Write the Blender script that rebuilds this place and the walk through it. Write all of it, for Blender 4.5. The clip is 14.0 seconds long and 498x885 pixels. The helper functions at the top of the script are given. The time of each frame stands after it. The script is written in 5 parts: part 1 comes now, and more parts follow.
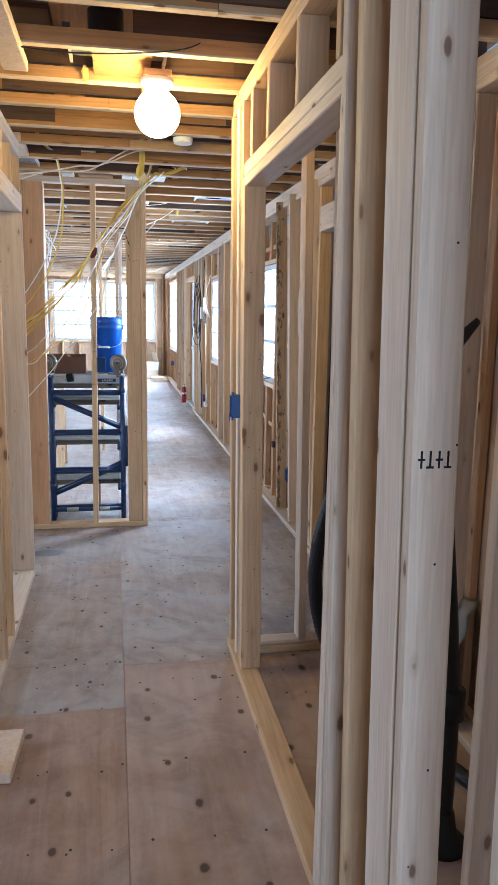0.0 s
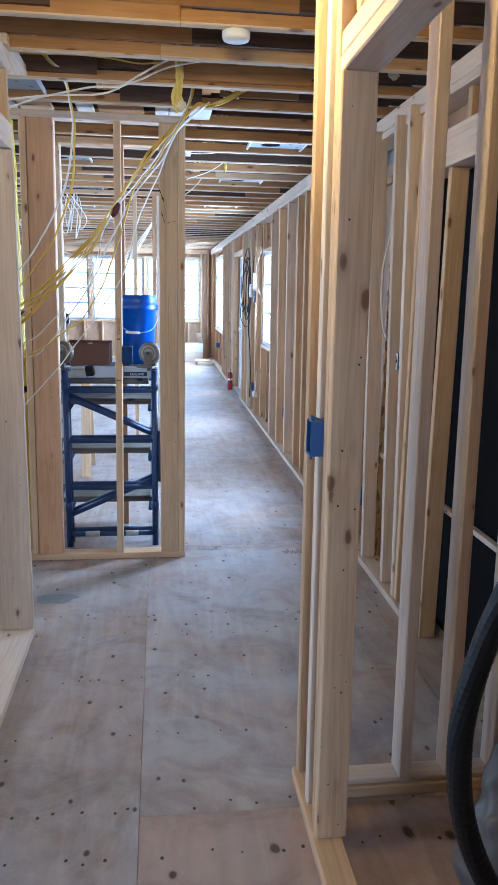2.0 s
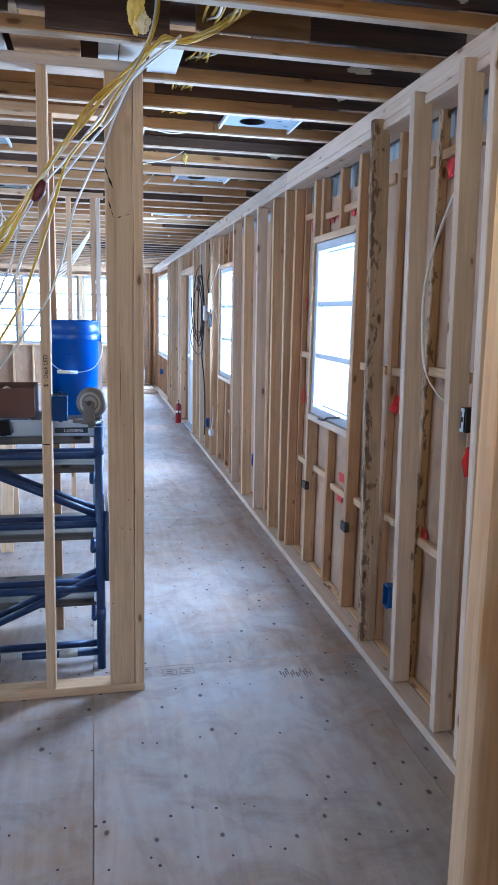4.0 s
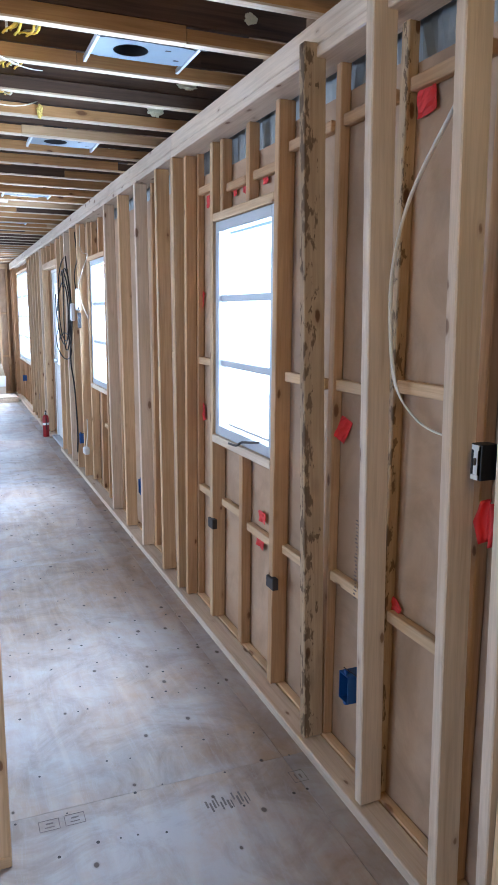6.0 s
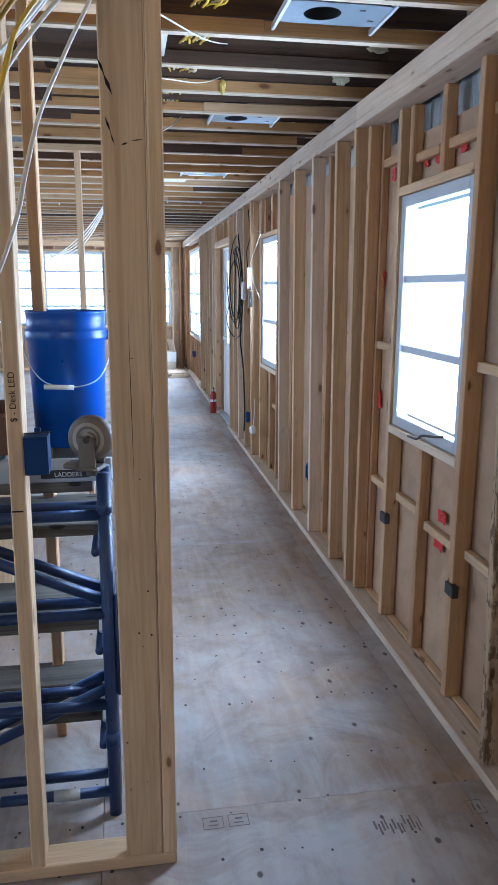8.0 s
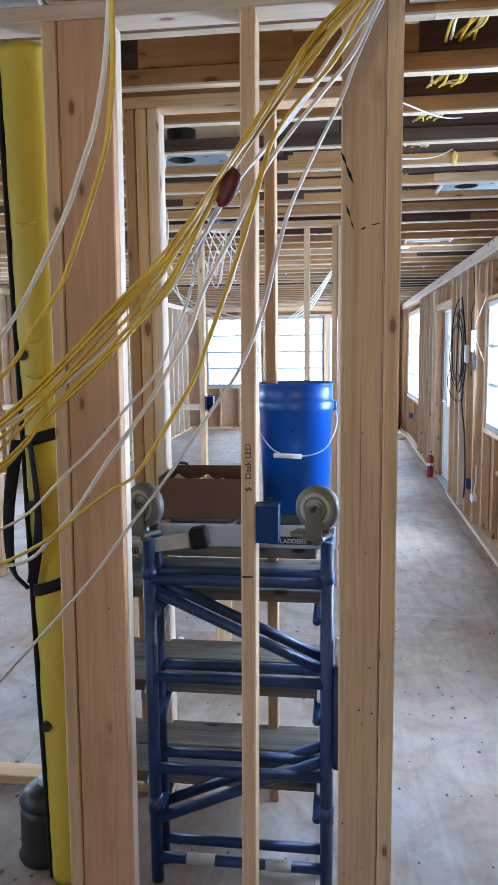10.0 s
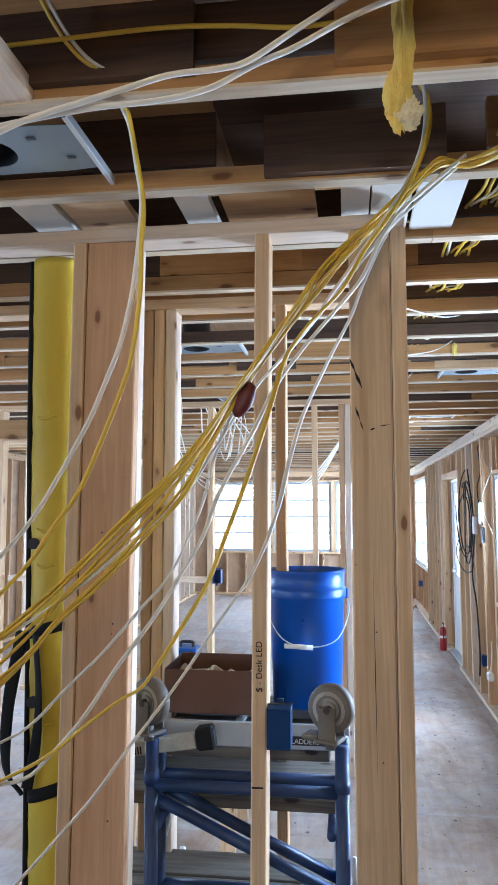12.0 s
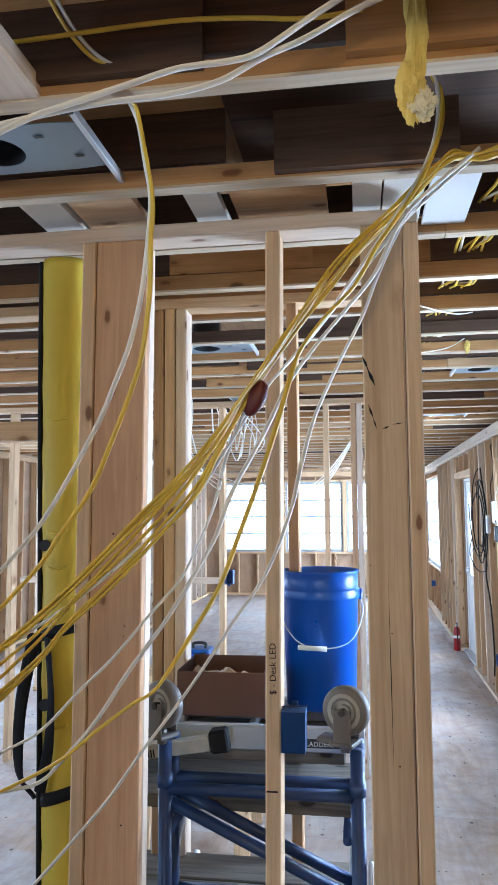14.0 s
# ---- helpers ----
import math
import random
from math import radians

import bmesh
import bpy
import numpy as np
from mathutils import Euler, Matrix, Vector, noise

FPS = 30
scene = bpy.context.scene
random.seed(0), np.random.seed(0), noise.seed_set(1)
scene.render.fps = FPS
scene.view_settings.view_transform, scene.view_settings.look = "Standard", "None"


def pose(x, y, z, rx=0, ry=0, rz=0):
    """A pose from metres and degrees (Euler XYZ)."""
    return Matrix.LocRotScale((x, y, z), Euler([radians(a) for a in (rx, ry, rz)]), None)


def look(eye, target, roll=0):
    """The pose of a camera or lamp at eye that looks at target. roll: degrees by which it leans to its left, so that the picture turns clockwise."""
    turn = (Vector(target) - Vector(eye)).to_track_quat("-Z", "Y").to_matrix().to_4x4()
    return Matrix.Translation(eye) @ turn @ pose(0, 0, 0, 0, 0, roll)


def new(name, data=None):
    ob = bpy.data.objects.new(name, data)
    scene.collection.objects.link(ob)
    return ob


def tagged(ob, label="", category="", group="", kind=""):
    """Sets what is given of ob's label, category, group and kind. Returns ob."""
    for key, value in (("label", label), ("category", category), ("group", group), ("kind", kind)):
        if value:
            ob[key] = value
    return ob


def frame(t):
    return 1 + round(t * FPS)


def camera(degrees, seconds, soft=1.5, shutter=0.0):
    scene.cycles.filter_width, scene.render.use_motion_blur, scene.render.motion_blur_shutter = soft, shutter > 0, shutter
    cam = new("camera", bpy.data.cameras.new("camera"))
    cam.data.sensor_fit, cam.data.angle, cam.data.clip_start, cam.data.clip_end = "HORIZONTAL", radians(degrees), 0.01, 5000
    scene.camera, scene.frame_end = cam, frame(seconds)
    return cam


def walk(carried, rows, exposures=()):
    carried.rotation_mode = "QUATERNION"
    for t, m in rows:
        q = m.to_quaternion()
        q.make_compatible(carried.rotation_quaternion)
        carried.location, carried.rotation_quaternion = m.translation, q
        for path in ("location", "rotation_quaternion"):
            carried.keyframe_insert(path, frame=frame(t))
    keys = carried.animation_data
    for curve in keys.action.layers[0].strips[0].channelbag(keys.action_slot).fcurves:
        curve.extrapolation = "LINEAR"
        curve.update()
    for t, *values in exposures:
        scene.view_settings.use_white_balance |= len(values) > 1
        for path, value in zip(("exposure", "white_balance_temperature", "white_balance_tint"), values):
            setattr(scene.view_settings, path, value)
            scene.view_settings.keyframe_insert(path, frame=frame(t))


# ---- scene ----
cam = camera(37.8, 14.0)
PATH = [
    (0, (1.245, 0.462, 1.612), (1.608, 2.398, 1.262), 1.00),
    (0.5, (1.231, 0.738, 1.614), (1.474, 2.687, 1.236), 1.10),
    (1, (1.219, 0.987, 1.598), (1.388, 2.939, 1.197), 1.00),
    (1.5, (1.308, 1.357, 1.590), (1.494, 3.303, 1.169), 0.90),
    (2, (1.341, 1.649, 1.601), (1.583, 3.592, 1.193), 1.10),
    (2.2, (1.330, 1.766, 1.603), (1.600, 3.707, 1.204), 1.30),
    (4.3, (1.290, 3.110, 1.611), (1.756, 5.024, 1.267), 1.30),
    (4.5, (1.287, 3.207, 1.603), (1.793, 5.112, 1.261), 1.20),
    (5, (1.387, 3.463, 1.595), (1.932, 5.359, 1.271), 0.30),
    (5.5, (1.431, 3.688, 1.603), (2.028, 5.567, 1.268), 0.50),
    (6, (1.407, 3.875, 1.605), (2.150, 5.699, 1.256), 0.50),
    (6.5, (1.422, 3.967, 1.608), (2.252, 5.750, 1.245), 0.50),
    (7, (1.441, 3.996, 1.618), (2.232, 5.797, 1.254), 0.50),
    (7.5, (1.416, 4.030, 1.641), (2.008, 5.908, 1.286), 0.30),
    (8, (1.389, 4.053, 1.637), (1.710, 5.982, 1.220), 0.20),
    (8.5, (1.369, 4.059, 1.636), (1.430, 6.009, 1.196), -0.40),
    (9, (1.343, 4.041, 1.658), (1.213, 5.991, 1.231), -1.00),
    (9.2, (1.343, 4.052, 1.657), (1.175, 5.998, 1.236), -0.89),
    (11.3, (1.354, 4.032, 1.755), (1.066, 6.008, 1.873), -0.11),
    (11.5, (1.345, 4.038, 1.763), (1.071, 6.014, 1.903), -0.00),
    (12, (1.333, 4.040, 1.765), (1.065, 6.014, 1.946), -0.05),
    (12.5, (1.333, 4.043, 1.768), (1.049, 6.012, 1.974), -0.20),
    (13, (1.328, 4.049, 1.765), (1.036, 6.015, 1.977), -0.25),
    (13.5, (1.327, 4.054, 1.764), (1.030, 6.022, 1.962), -0.30),
    (14, (1.327, 4.061, 1.765), (1.030, 6.030, 1.947), -0.40),
]
EXPOSURES = [(0.0, 0.29, 5320, 10), (1.5, 0.25, 4920, 9), (4.3, 0.06, 4740, 10), (5.2, 0.1, 4840, 10), (6.4, 0.16, 5300, 10), (7.3, -0.12, 5250, 10), (8.0, -0.38, 5150, 9), (9.0, -0.3, 5350, 9), (12.5, 0.07, 5300, 9), (14.0, 0.07, 5300, 9)]
walk(cam, [(t, look(eye, target, roll)) for t, eye, target, roll in PATH], EXPOSURES)

# ---- world, sun and window light ----
world = bpy.data.worlds.new("sky")
scene.world = world
world.use_nodes = True
wn = world.node_tree.nodes
sky = wn.new("ShaderNodeTexSky")
sky.sky_type, sky.sun_disc = "NISHITA", False
sky.sun_elevation, sky.sun_rotation = radians(64), radians(90)
wn["Background"].inputs["Strength"].default_value = 0.12
world.node_tree.links.new(sky.outputs[0], wn["Background"].inputs["Color"])
sun = new("sun", bpy.data.lights.new("sun", "SUN"))
sun.data.energy, sun.data.angle, sun.data.color = 2.6, radians(22), (1.0, 0.98, 0.96)
sun.matrix_world = look((0, 0, 10), (-3.4, 0.2, 3.0))


def window_light(x, y, z, tx, ty, width, height, radiance, tint=(0.74, 0.87, 1.0)):
    """Sky light in the opening of a window, facing inwards."""
    lamp = new("window_light", bpy.data.lights.new("window_light", "AREA"))
    lamp.data.shape, lamp.data.size, lamp.data.size_y = "RECTANGLE", width, height
    lamp.data.energy = radiance * math.pi * width * height
    lamp.data.color = tint
    lamp.matrix_world = look((x, y, z), (tx, ty, z))
    return lamp


SKY = 16.0
window_light(2.657, 6.907, 1.52, 0, 6.907, 0.70, 1.01, SKY * 3.0)
window_light(2.657, 10.304, 1.51, 0, 10.304, 0.70, 1.09, SKY * 3.0)
window_light(2.657, 17.125, 1.52, 0, 17.125, 2.30, 1.48, SKY * 1.3)
window_light(2.700, 13.03, 1.45, 0, 13.03, 0.55, 0.98, SKY)
for cx in (-0.875, 0.395, 1.675):
    window_light(cx, 19.20, 1.60, cx, 0, 1.18, 1.42, SKY * 0.5)
for cy, w, k in ((3.3, 1.2, 0.75), (5.5, 1.2, 0.5), (8.2, 1.2, 1.3), (11.2, 2.0, 1.1)):
    window_light(-3.32, cy, 1.55, 0, cy, w, 1.3, SKY * k)
window_light(1.25, -1.95, 1.45, 1.25, 5, 1.6, 1.6, SKY * 0.7)

# ---- materials ----


def mat(name):
    m = bpy.data.materials.new(name)
    m.use_nodes = True
    return m, m.node_tree.nodes, m.node_tree.links, m.node_tree.nodes["Principled BSDF"]


def mixc(nd, lk, fac, a, b, blend="MIX"):
    n = nd.new("ShaderNodeMix")
    n.data_type, n.blend_type = "RGBA", blend
    for sock, v in ((n.inputs[0], fac), (n.inputs[6], a), (n.inputs[7], b)):
        if isinstance(v, bpy.types.NodeSocket):
            lk.new(v, sock)
        elif isinstance(v, tuple):
            sock.default_value = (*v, 1)
        else:
            sock.default_value = v
    return n.outputs[2]


def maths(nd, lk, op, a, b=0.0):
    n = nd.new("ShaderNodeMath")
    n.operation = op
    for sock, v in ((n.inputs[0], a), (n.inputs[1], b)):
        if isinstance(v, bpy.types.NodeSocket):
            lk.new(v, sock)
        else:
            sock.default_value = v
    return n.outputs[0]


def ramp(nd, lk, fac, stops):
    n = nd.new("ShaderNodeValToRGB")
    lk.new(fac, n.inputs[0])
    el = n.color_ramp.elements
    el[0].position, el[0].color = stops[0][0], (*stops[0][1],) * 1 + (1,)
    el[1].position, el[1].color = stops[-1][0], (*stops[-1][1],) * 1 + (1,)
    for p, c in stops[1:-1]:
        e = el.new(p)
        e.color = (*c, 1)
    return n.outputs[0]


def coords(nd, lk, scale, island=False, offset=37.0):
    tc = nd.new("ShaderNodeTexCoord")
    if island:
        g = nd.new("ShaderNodeNewGeometry")
        rnd = g.outputs["Random Per Island"]
    else:
        oi = nd.new("ShaderNodeObjectInfo")
        rnd = oi.outputs["Random"]
    add = nd.new("ShaderNodeVectorMath")
    add.operation = "ADD"
    lk.new(tc.outputs["Object"], add.inputs[0])
    lk.new(maths(nd, lk, "MULTIPLY", rnd, offset), add.inputs[1])
    mp = nd.new("ShaderNodeMapping")
    mp.inputs["Scale"].default_value = scale
    lk.new(add.outputs[0], mp.inputs["Vector"])
    return mp.outputs[0], rnd, add.outputs[0]


def noise_tex(nd, lk, vec, scale, detail=4.0, rough=0.55, distort=0.0):
    n = nd.new("ShaderNodeTexNoise")
    n.inputs["Scale"].default_value, n.inputs["Detail"].default_value = scale, detail
    n.inputs["Roughness"].default_value, n.inputs["Distortion"].default_value = rough, distort
    lk.new(vec, n.inputs["Vector"])
    return n.outputs["Fac"]


def bump(nd, lk, height, bsdf, strength=0.3, dist=0.002):
    b = nd.new("ShaderNodeBump")
    b.inputs["Strength"].default_value, b.inputs["Distance"].default_value = strength, dist
    lk.new(height, b.inputs["Height"])
    lk.new(b.outputs[0], bsdf.inputs["Normal"])


def wood(name, pale, dark, axis="Z", island=False, knots=0.9, dirt=0.25, rough=0.72, vary=0.22, bark=0.0):
    """Sawn softwood: grain along one axis, knots, handling dirt, each piece a little different."""
    m, nd, lk, bs = mat(name)
    k = "XYZ".index(axis)
    sc = [26.0, 26.0, 26.0]
    sc[k] = 1.1
    vec, rnd, raw = coords(nd, lk, sc, island)
    grain = noise_tex(nd, lk, vec, 1.6, 5.0, 0.6, 1.2)
    fine = noise_tex(nd, lk, vec, 9.0, 3.0, 0.6)
    wide = noise_tex(nd, lk, vec, 0.45, 2.0, 0.5, 2.0)
    grain = maths(nd, lk, "ADD", maths(nd, lk, "MULTIPLY", grain, 0.62), maths(nd, lk, "MULTIPLY", wide, 0.38))
    col = ramp(nd, lk, grain, [(0.30, dark), (0.47, tuple((a * 2 + b) / 3 for a, b in zip(pale, dark))), (0.62, pale)])
    # knots: a warped cell pattern stretched a little along the grain
    kn = nd.new("ShaderNodeMapping")
    ks = [13.0, 13.0, 13.0]
    ks[k] = 5.5
    kn.inputs["Scale"].default_value = ks
    lk.new(raw, kn.inputs["Vector"])
    vo = nd.new("ShaderNodeTexVoronoi")
    vo.inputs["Scale"].default_value = 1.0
    lk.new(kn.outputs[0], vo.inputs["Vector"])
    pick = maths(nd, lk, "MULTIPLY", vo.outputs["Color"], 1.0)
    near = maths(nd, lk, "DIVIDE", vo.outputs["Distance"], maths(nd, lk, "ADD", maths(nd, lk, "MULTIPLY", pick, 1.0), 0.25))
    near = maths(nd, lk, "ADD", near, maths(nd, lk, "MULTIPLY", maths(nd, lk, "SUBTRACT", noise_tex(nd, lk, raw, 60.0, 2.0), 0.5), 0.07))
    kd = ramp(nd, lk, near, [(0.092, (1, 1, 1)), (0.125, (0.8, 0.8, 0.8)), (0.155, (0.26, 0.26, 0.26)), (0.29, (0, 0, 0))])
    kd = maths(nd, lk, "MULTIPLY", kd, maths(nd, lk, "GREATER_THAN", pick, 0.36))
    streak = ramp(nd, lk, noise_tex(nd, lk, vec, 2.6, 3.0, 0.6, 1.4), [(0.40, (1, 1, 1)), (0.56, (0, 0, 0))])
    col = mixc(nd, lk, maths(nd, lk, "MULTIPLY", streak, 0.2), col, tuple(c * 0.66 for c in dark))
    col = mixc(nd, lk, maths(nd, lk, "MULTIPLY", kd, knots), col, (dark[0] * 0.34, dark[1] * 0.24, dark[2] * 0.2))
    big = noise_tex(nd, lk, raw, 2.2, 3.0)
    stain = ramp(nd, lk, big, [(0.45, (0, 0, 0)), (0.75, (1, 1, 1))])
    col = mixc(nd, lk, maths(nd, lk, "MULTIPLY", stain, dirt), col, tuple(c * 0.62 for c in dark))
    if bark:
        # ragged bark left along one corner of the stud
        sep = nd.new("ShaderNodeSeparateXYZ")
        lk.new(nd.new("ShaderNodeTexCoord").outputs["Object"], sep.inputs[0])
        edge = maths(nd, lk, "ADD", maths(nd, lk, "ADD", sep.outputs[0], 0.039), maths(nd, lk, "ADD", sep.outputs[1], 0.019))
        bk = nd.new("ShaderNodeMapping")
        bk.inputs["Scale"].default_value = (40.0, 40.0, 15.0)
        lk.new(raw, bk.inputs["Vector"])
        reach = maths(nd, lk, "MULTIPLY", maths(nd, lk, "SUBTRACT", noise_tex(nd, lk, bk.outputs[0], 1.0, 5.0, 0.6), 0.30), 0.16)
        rag = ramp(nd, lk, maths(nd, lk, "ADD", maths(nd, lk, "MULTIPLY", maths(nd, lk, "SUBTRACT", reach, edge), 60.0), 0.5), [(0.45, (0, 0, 0)), (0.62, (1, 1, 1))])
        patchy = ramp(nd, lk, noise_tex(nd, lk, bk.outputs[0], 0.8, 4.0, 0.6), [(0.48, (0, 0, 0)), (0.54, (1, 1, 1))])
        rag = maths(nd, lk, "MULTIPLY", rag, patchy)
        col = mixc(nd, lk, maths(nd, lk, "MULTIPLY", rag, bark), col, (0.085, 0.048, 0.028))
    tone = maths(nd, lk, "ADD", maths(nd, lk, "MULTIPLY", rnd, vary), 1.0 - vary * 0.6)
    hs = nd.new("ShaderNodeHueSaturation")
    lk.new(tone, hs.inputs["Value"])
    lk.new(col, hs.inputs["Color"])
    lk.new(hs.outputs[0], bs.inputs["Base Color"])
    bs.inputs["Roughness"].default_value = rough
    bs.inputs["Specular IOR Level"].default_value = 0.25
    bump(nd, lk, maths(nd, lk, "ADD", maths(nd, lk, "MULTIPLY", grain, 0.5), fine), bs, 0.14, 0.001)
    return m


def plain(name, colour, rough=0.5, metal=0.0, grain=0.12, scale=18.0, bumps=0.1, spec=0.5):
    """A painted, moulded or metal surface with slight blotches."""
    m, nd, lk, bs = mat(name)
    vec, rnd, raw = coords(nd, lk, (1, 1, 1))
    a = noise_tex(nd, lk, raw, scale, 5.0)
    b = noise_tex(nd, lk, raw, scale * 0.17, 2.0)
    f = maths(nd, lk, "MULTIPLY", maths(nd, lk, "ADD", a, b), 0.5)
    col = mixc(nd, lk, f, tuple(max(0, c * (1 - grain * 2)) for c in colour), tuple(min(1, c * (1 + grain * 2)) for c in colour))
    lk.new(col, bs.inputs["Base Color"])
    bs.inputs["Metallic"].default_value = metal
    bs.inputs["Specular IOR Level"].default_value = spec
    r = nd.new("ShaderNodeMapRange")
    r.inputs["To Min"].default_value, r.inputs["To Max"].default_value = max(0.02, rough - 0.1), min(1, rough + 0.1)
    lk.new(a, r.inputs["Value"])
    lk.new(r.outputs[0], bs.inputs["Roughness"])
    if bumps:
        bump(nd, lk, a, bs, bumps, 0.002)
    return m


def plywood(name, pale, dark, dust=(0.58, 0.565, 0.56), knots=1.0, dusty=0.5, small=1.0, smudge=0.0):
    """Rotary-cut plywood: broad wild figure along y, plugged knots, dust trodden in."""
    m, nd, lk, bs = mat(name)
    vec, rnd, raw = coords(nd, lk, (5.0, 0.55, 1.0), offset=11.0)
    fig = noise_tex(nd, lk, vec, 1.3, 5.0, 0.55, 2.4)
    fin = noise_tex(nd, lk, vec, 16.0, 3.0, 0.6)
    col = ramp(nd, lk, fig, [(0.32, dark), (0.5, tuple((a + b) / 2 for a, b in zip(pale, dark))), (0.66, pale)])
    vo = nd.new("ShaderNodeTexVoronoi")
    vo.inputs["Scale"].default_value = 1.0
    kn = nd.new("ShaderNodeMapping")
    kn.inputs["Scale"].default_value = (5.2, 3.6, 1.0)
    lk.new(raw, kn.inputs["Vector"])
    vo.voronoi_dimensions = "2D"
    lk.new(kn.outputs[0], vo.inputs["Vector"])
    cell = maths(nd, lk, "MULTIPLY", vo.outputs["Color"], 1.0)
    size = maths(nd, lk, "DIVIDE", vo.outputs["Distance"], maths(nd, lk, "ADD", maths(nd, lk, "MULTIPLY", cell, 1.5 * small), 0.35 * small))
    wob = maths(nd, lk, "ADD", size, maths(nd, lk, "MULTIPLY", maths(nd, lk, "SUBTRACT", noise_tex(nd, lk, raw, 30.0, 2.0), 0.5), 0.05))
    kd = ramp(nd, lk, wob, [(0.034, (1, 1, 1)), (0.044, (0.7, 0.7, 0.7)), (0.054, (0.2, 0.2, 0.2)), (0.085, (0, 0, 0))])
    kd = maths(nd, lk, "MULTIPLY", kd, maths(nd, lk, "GREATER_THAN", cell, 0.42))
    d1 = noise_tex(nd, lk, raw, 1.1, 6.0, 0.62, 0.6)
    d2 = noise_tex(nd, lk, raw, 14.0, 4.0, 0.65)
    dmask = ramp(nd, lk, maths(nd, lk, "ADD", maths(nd, lk, "MULTIPLY", d1, 0.75), maths(nd, lk, "MULTIPLY", d2, 0.25)), [(0.36, (0, 0, 0)), (0.62, (1, 1, 1))])
    col = mixc(nd, lk, maths(nd, lk, "MULTIPLY", dmask, dusty), col, dust)
    grime = ramp(nd, lk, noise_tex(nd, lk, raw, 3.1, 7.0, 0.68, 1.1), [(0.46, (0, 0, 0)), (0.68, (1, 1, 1))])
    col = mixc(nd, lk, maths(nd, lk, "MULTIPLY", grime, smudge), col, tuple(c * 0.5 for c in dark))
    pale_veins = ramp(nd, lk, noise_tex(nd, lk, vec, 3.4, 6.0, 0.7, 3.2), [(0.56, (0, 0, 0)), (0.60, (1, 1, 1)), (0.66, (0, 0, 0))])
    col = mixc(nd, lk, maths(nd, lk, "MULTIPLY", pale_veins, smudge * 0.35), col, dust)
    col = mixc(nd, lk, maths(nd, lk, "MULTIPLY", kd, 0.9 * knots), col, tuple(c * 0.2 for c in dark))
    tone = maths(nd, lk, "ADD", maths(nd, lk, "MULTIPLY", rnd, 0.14), 0.92)
    hs = nd.new("ShaderNodeHueSaturation")
    lk.new(tone, hs.inputs["Value"])
    lk.new(col, hs.inputs["Color"])
    lk.new(hs.outputs[0], bs.inputs["Base Color"])
    bs.inputs["Roughness"].default_value = 0.62
    bs.inputs["Specular IOR Level"].default_value = 0.35
    bump(nd, lk, maths(nd, lk, "ADD", fig, fin), bs, 0.16, 0.0015)
    return m


PINE = wood("pale_pine", (0.67, 0.475, 0.285), (0.49, 0.31, 0.165))
WHITEWOOD = wood("whitewood", (0.73, 0.60, 0.47), (0.57, 0.43, 0.305), dirt=0.15)
OLDPINE = wood("aged_pine", (0.57, 0.365, 0.20), (0.39, 0.215, 0.105), dirt=0.3)
REDWOOD = wood("reddish_fir", (0.66, 0.40, 0.22), (0.50, 0.265, 0.125), knots=0.9)
WANE = wood("waney_pine", (0.58, 0.43, 0.27), (0.36, 0.23, 0.13), knots=1.0, dirt=0.3, bark=0.75)
GREYPLANK = wood("weathered_plank", (0.23, 0.20, 0.165), (0.045, 0.037, 0.031), dirt=0.7)
JOIST = wood("joist_timber", (0.51, 0.34, 0.185), (0.36, 0.215, 0.105), axis="X", island=True, vary=0.3)
JOISTOLD = wood("old_joist", (0.45, 0.245, 0.095), (0.29, 0.145, 0.052), axis="X", island=True, vary=0.35, dirt=0.5)
JOISTEDGE = wood("pale_joist_edge", (0.64, 0.53, 0.39), (0.48, 0.36, 0.23), axis="X", island=True, vary=0.3)
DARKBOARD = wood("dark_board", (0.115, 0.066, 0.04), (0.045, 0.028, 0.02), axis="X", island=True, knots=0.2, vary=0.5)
DECK = wood("roof_deck", (0.37, 0.235, 0.13), (0.20, 0.115, 0.06), axis="Y", island=True, knots=0.4, vary=0.5)
PALEBOARD = plain("pale_board", (0.62, 0.57, 0.50), 0.8, grain=0.12, scale=6)
SHEATH = plywood("sheathing", (0.50, 0.335, 0.205), (0.36, 0.225, 0.13), dust=(0.42, 0.31, 0.23), knots=0.0, dusty=0.35, smudge=0.35)
# trodden dust, with the windows' cool light put into its colour
FLOORCOOL = plywood("cool_lit_floor_plywood", (0.42, 0.30, 0.21), (0.285, 0.19, 0.13), dust=(0.425, 0.43, 0.455), dusty=0.7, small=0.62, smudge=0.5)
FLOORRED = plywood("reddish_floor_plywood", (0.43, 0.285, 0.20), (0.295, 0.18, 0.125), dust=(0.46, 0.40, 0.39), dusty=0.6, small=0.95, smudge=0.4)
GALV = plain("galvanised_steel", (0.66, 0.69, 0.72), 0.45, 0.45, 0.08, 30, 0.05)
ALU = plain("window_aluminium", (0.44, 0.46, 0.49), 0.5, 0.35, 0.06, 20, 0.04)
WHITEPAINT = plain("white_paint", (0.74, 0.74, 0.73), 0.5, 0, 0.05, 8, 0.06)
BLACK = plain("black_plastic", (0.015, 0.015, 0.017), 0.45, 0, 0.2, 30, 0.1)
# near-black, so that the entrance opening reads as unlit
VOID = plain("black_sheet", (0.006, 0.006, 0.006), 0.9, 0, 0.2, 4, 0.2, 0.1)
BLUEBOX = plain("blue_plastic", (0.012, 0.07, 0.25), 0.4, 0, 0.06, 20, 0.05)
NAVY = plain("navy_plastic", (0.006, 0.036, 0.125), 0.55, 0, 0.06, 20, 0.05, 0.2)
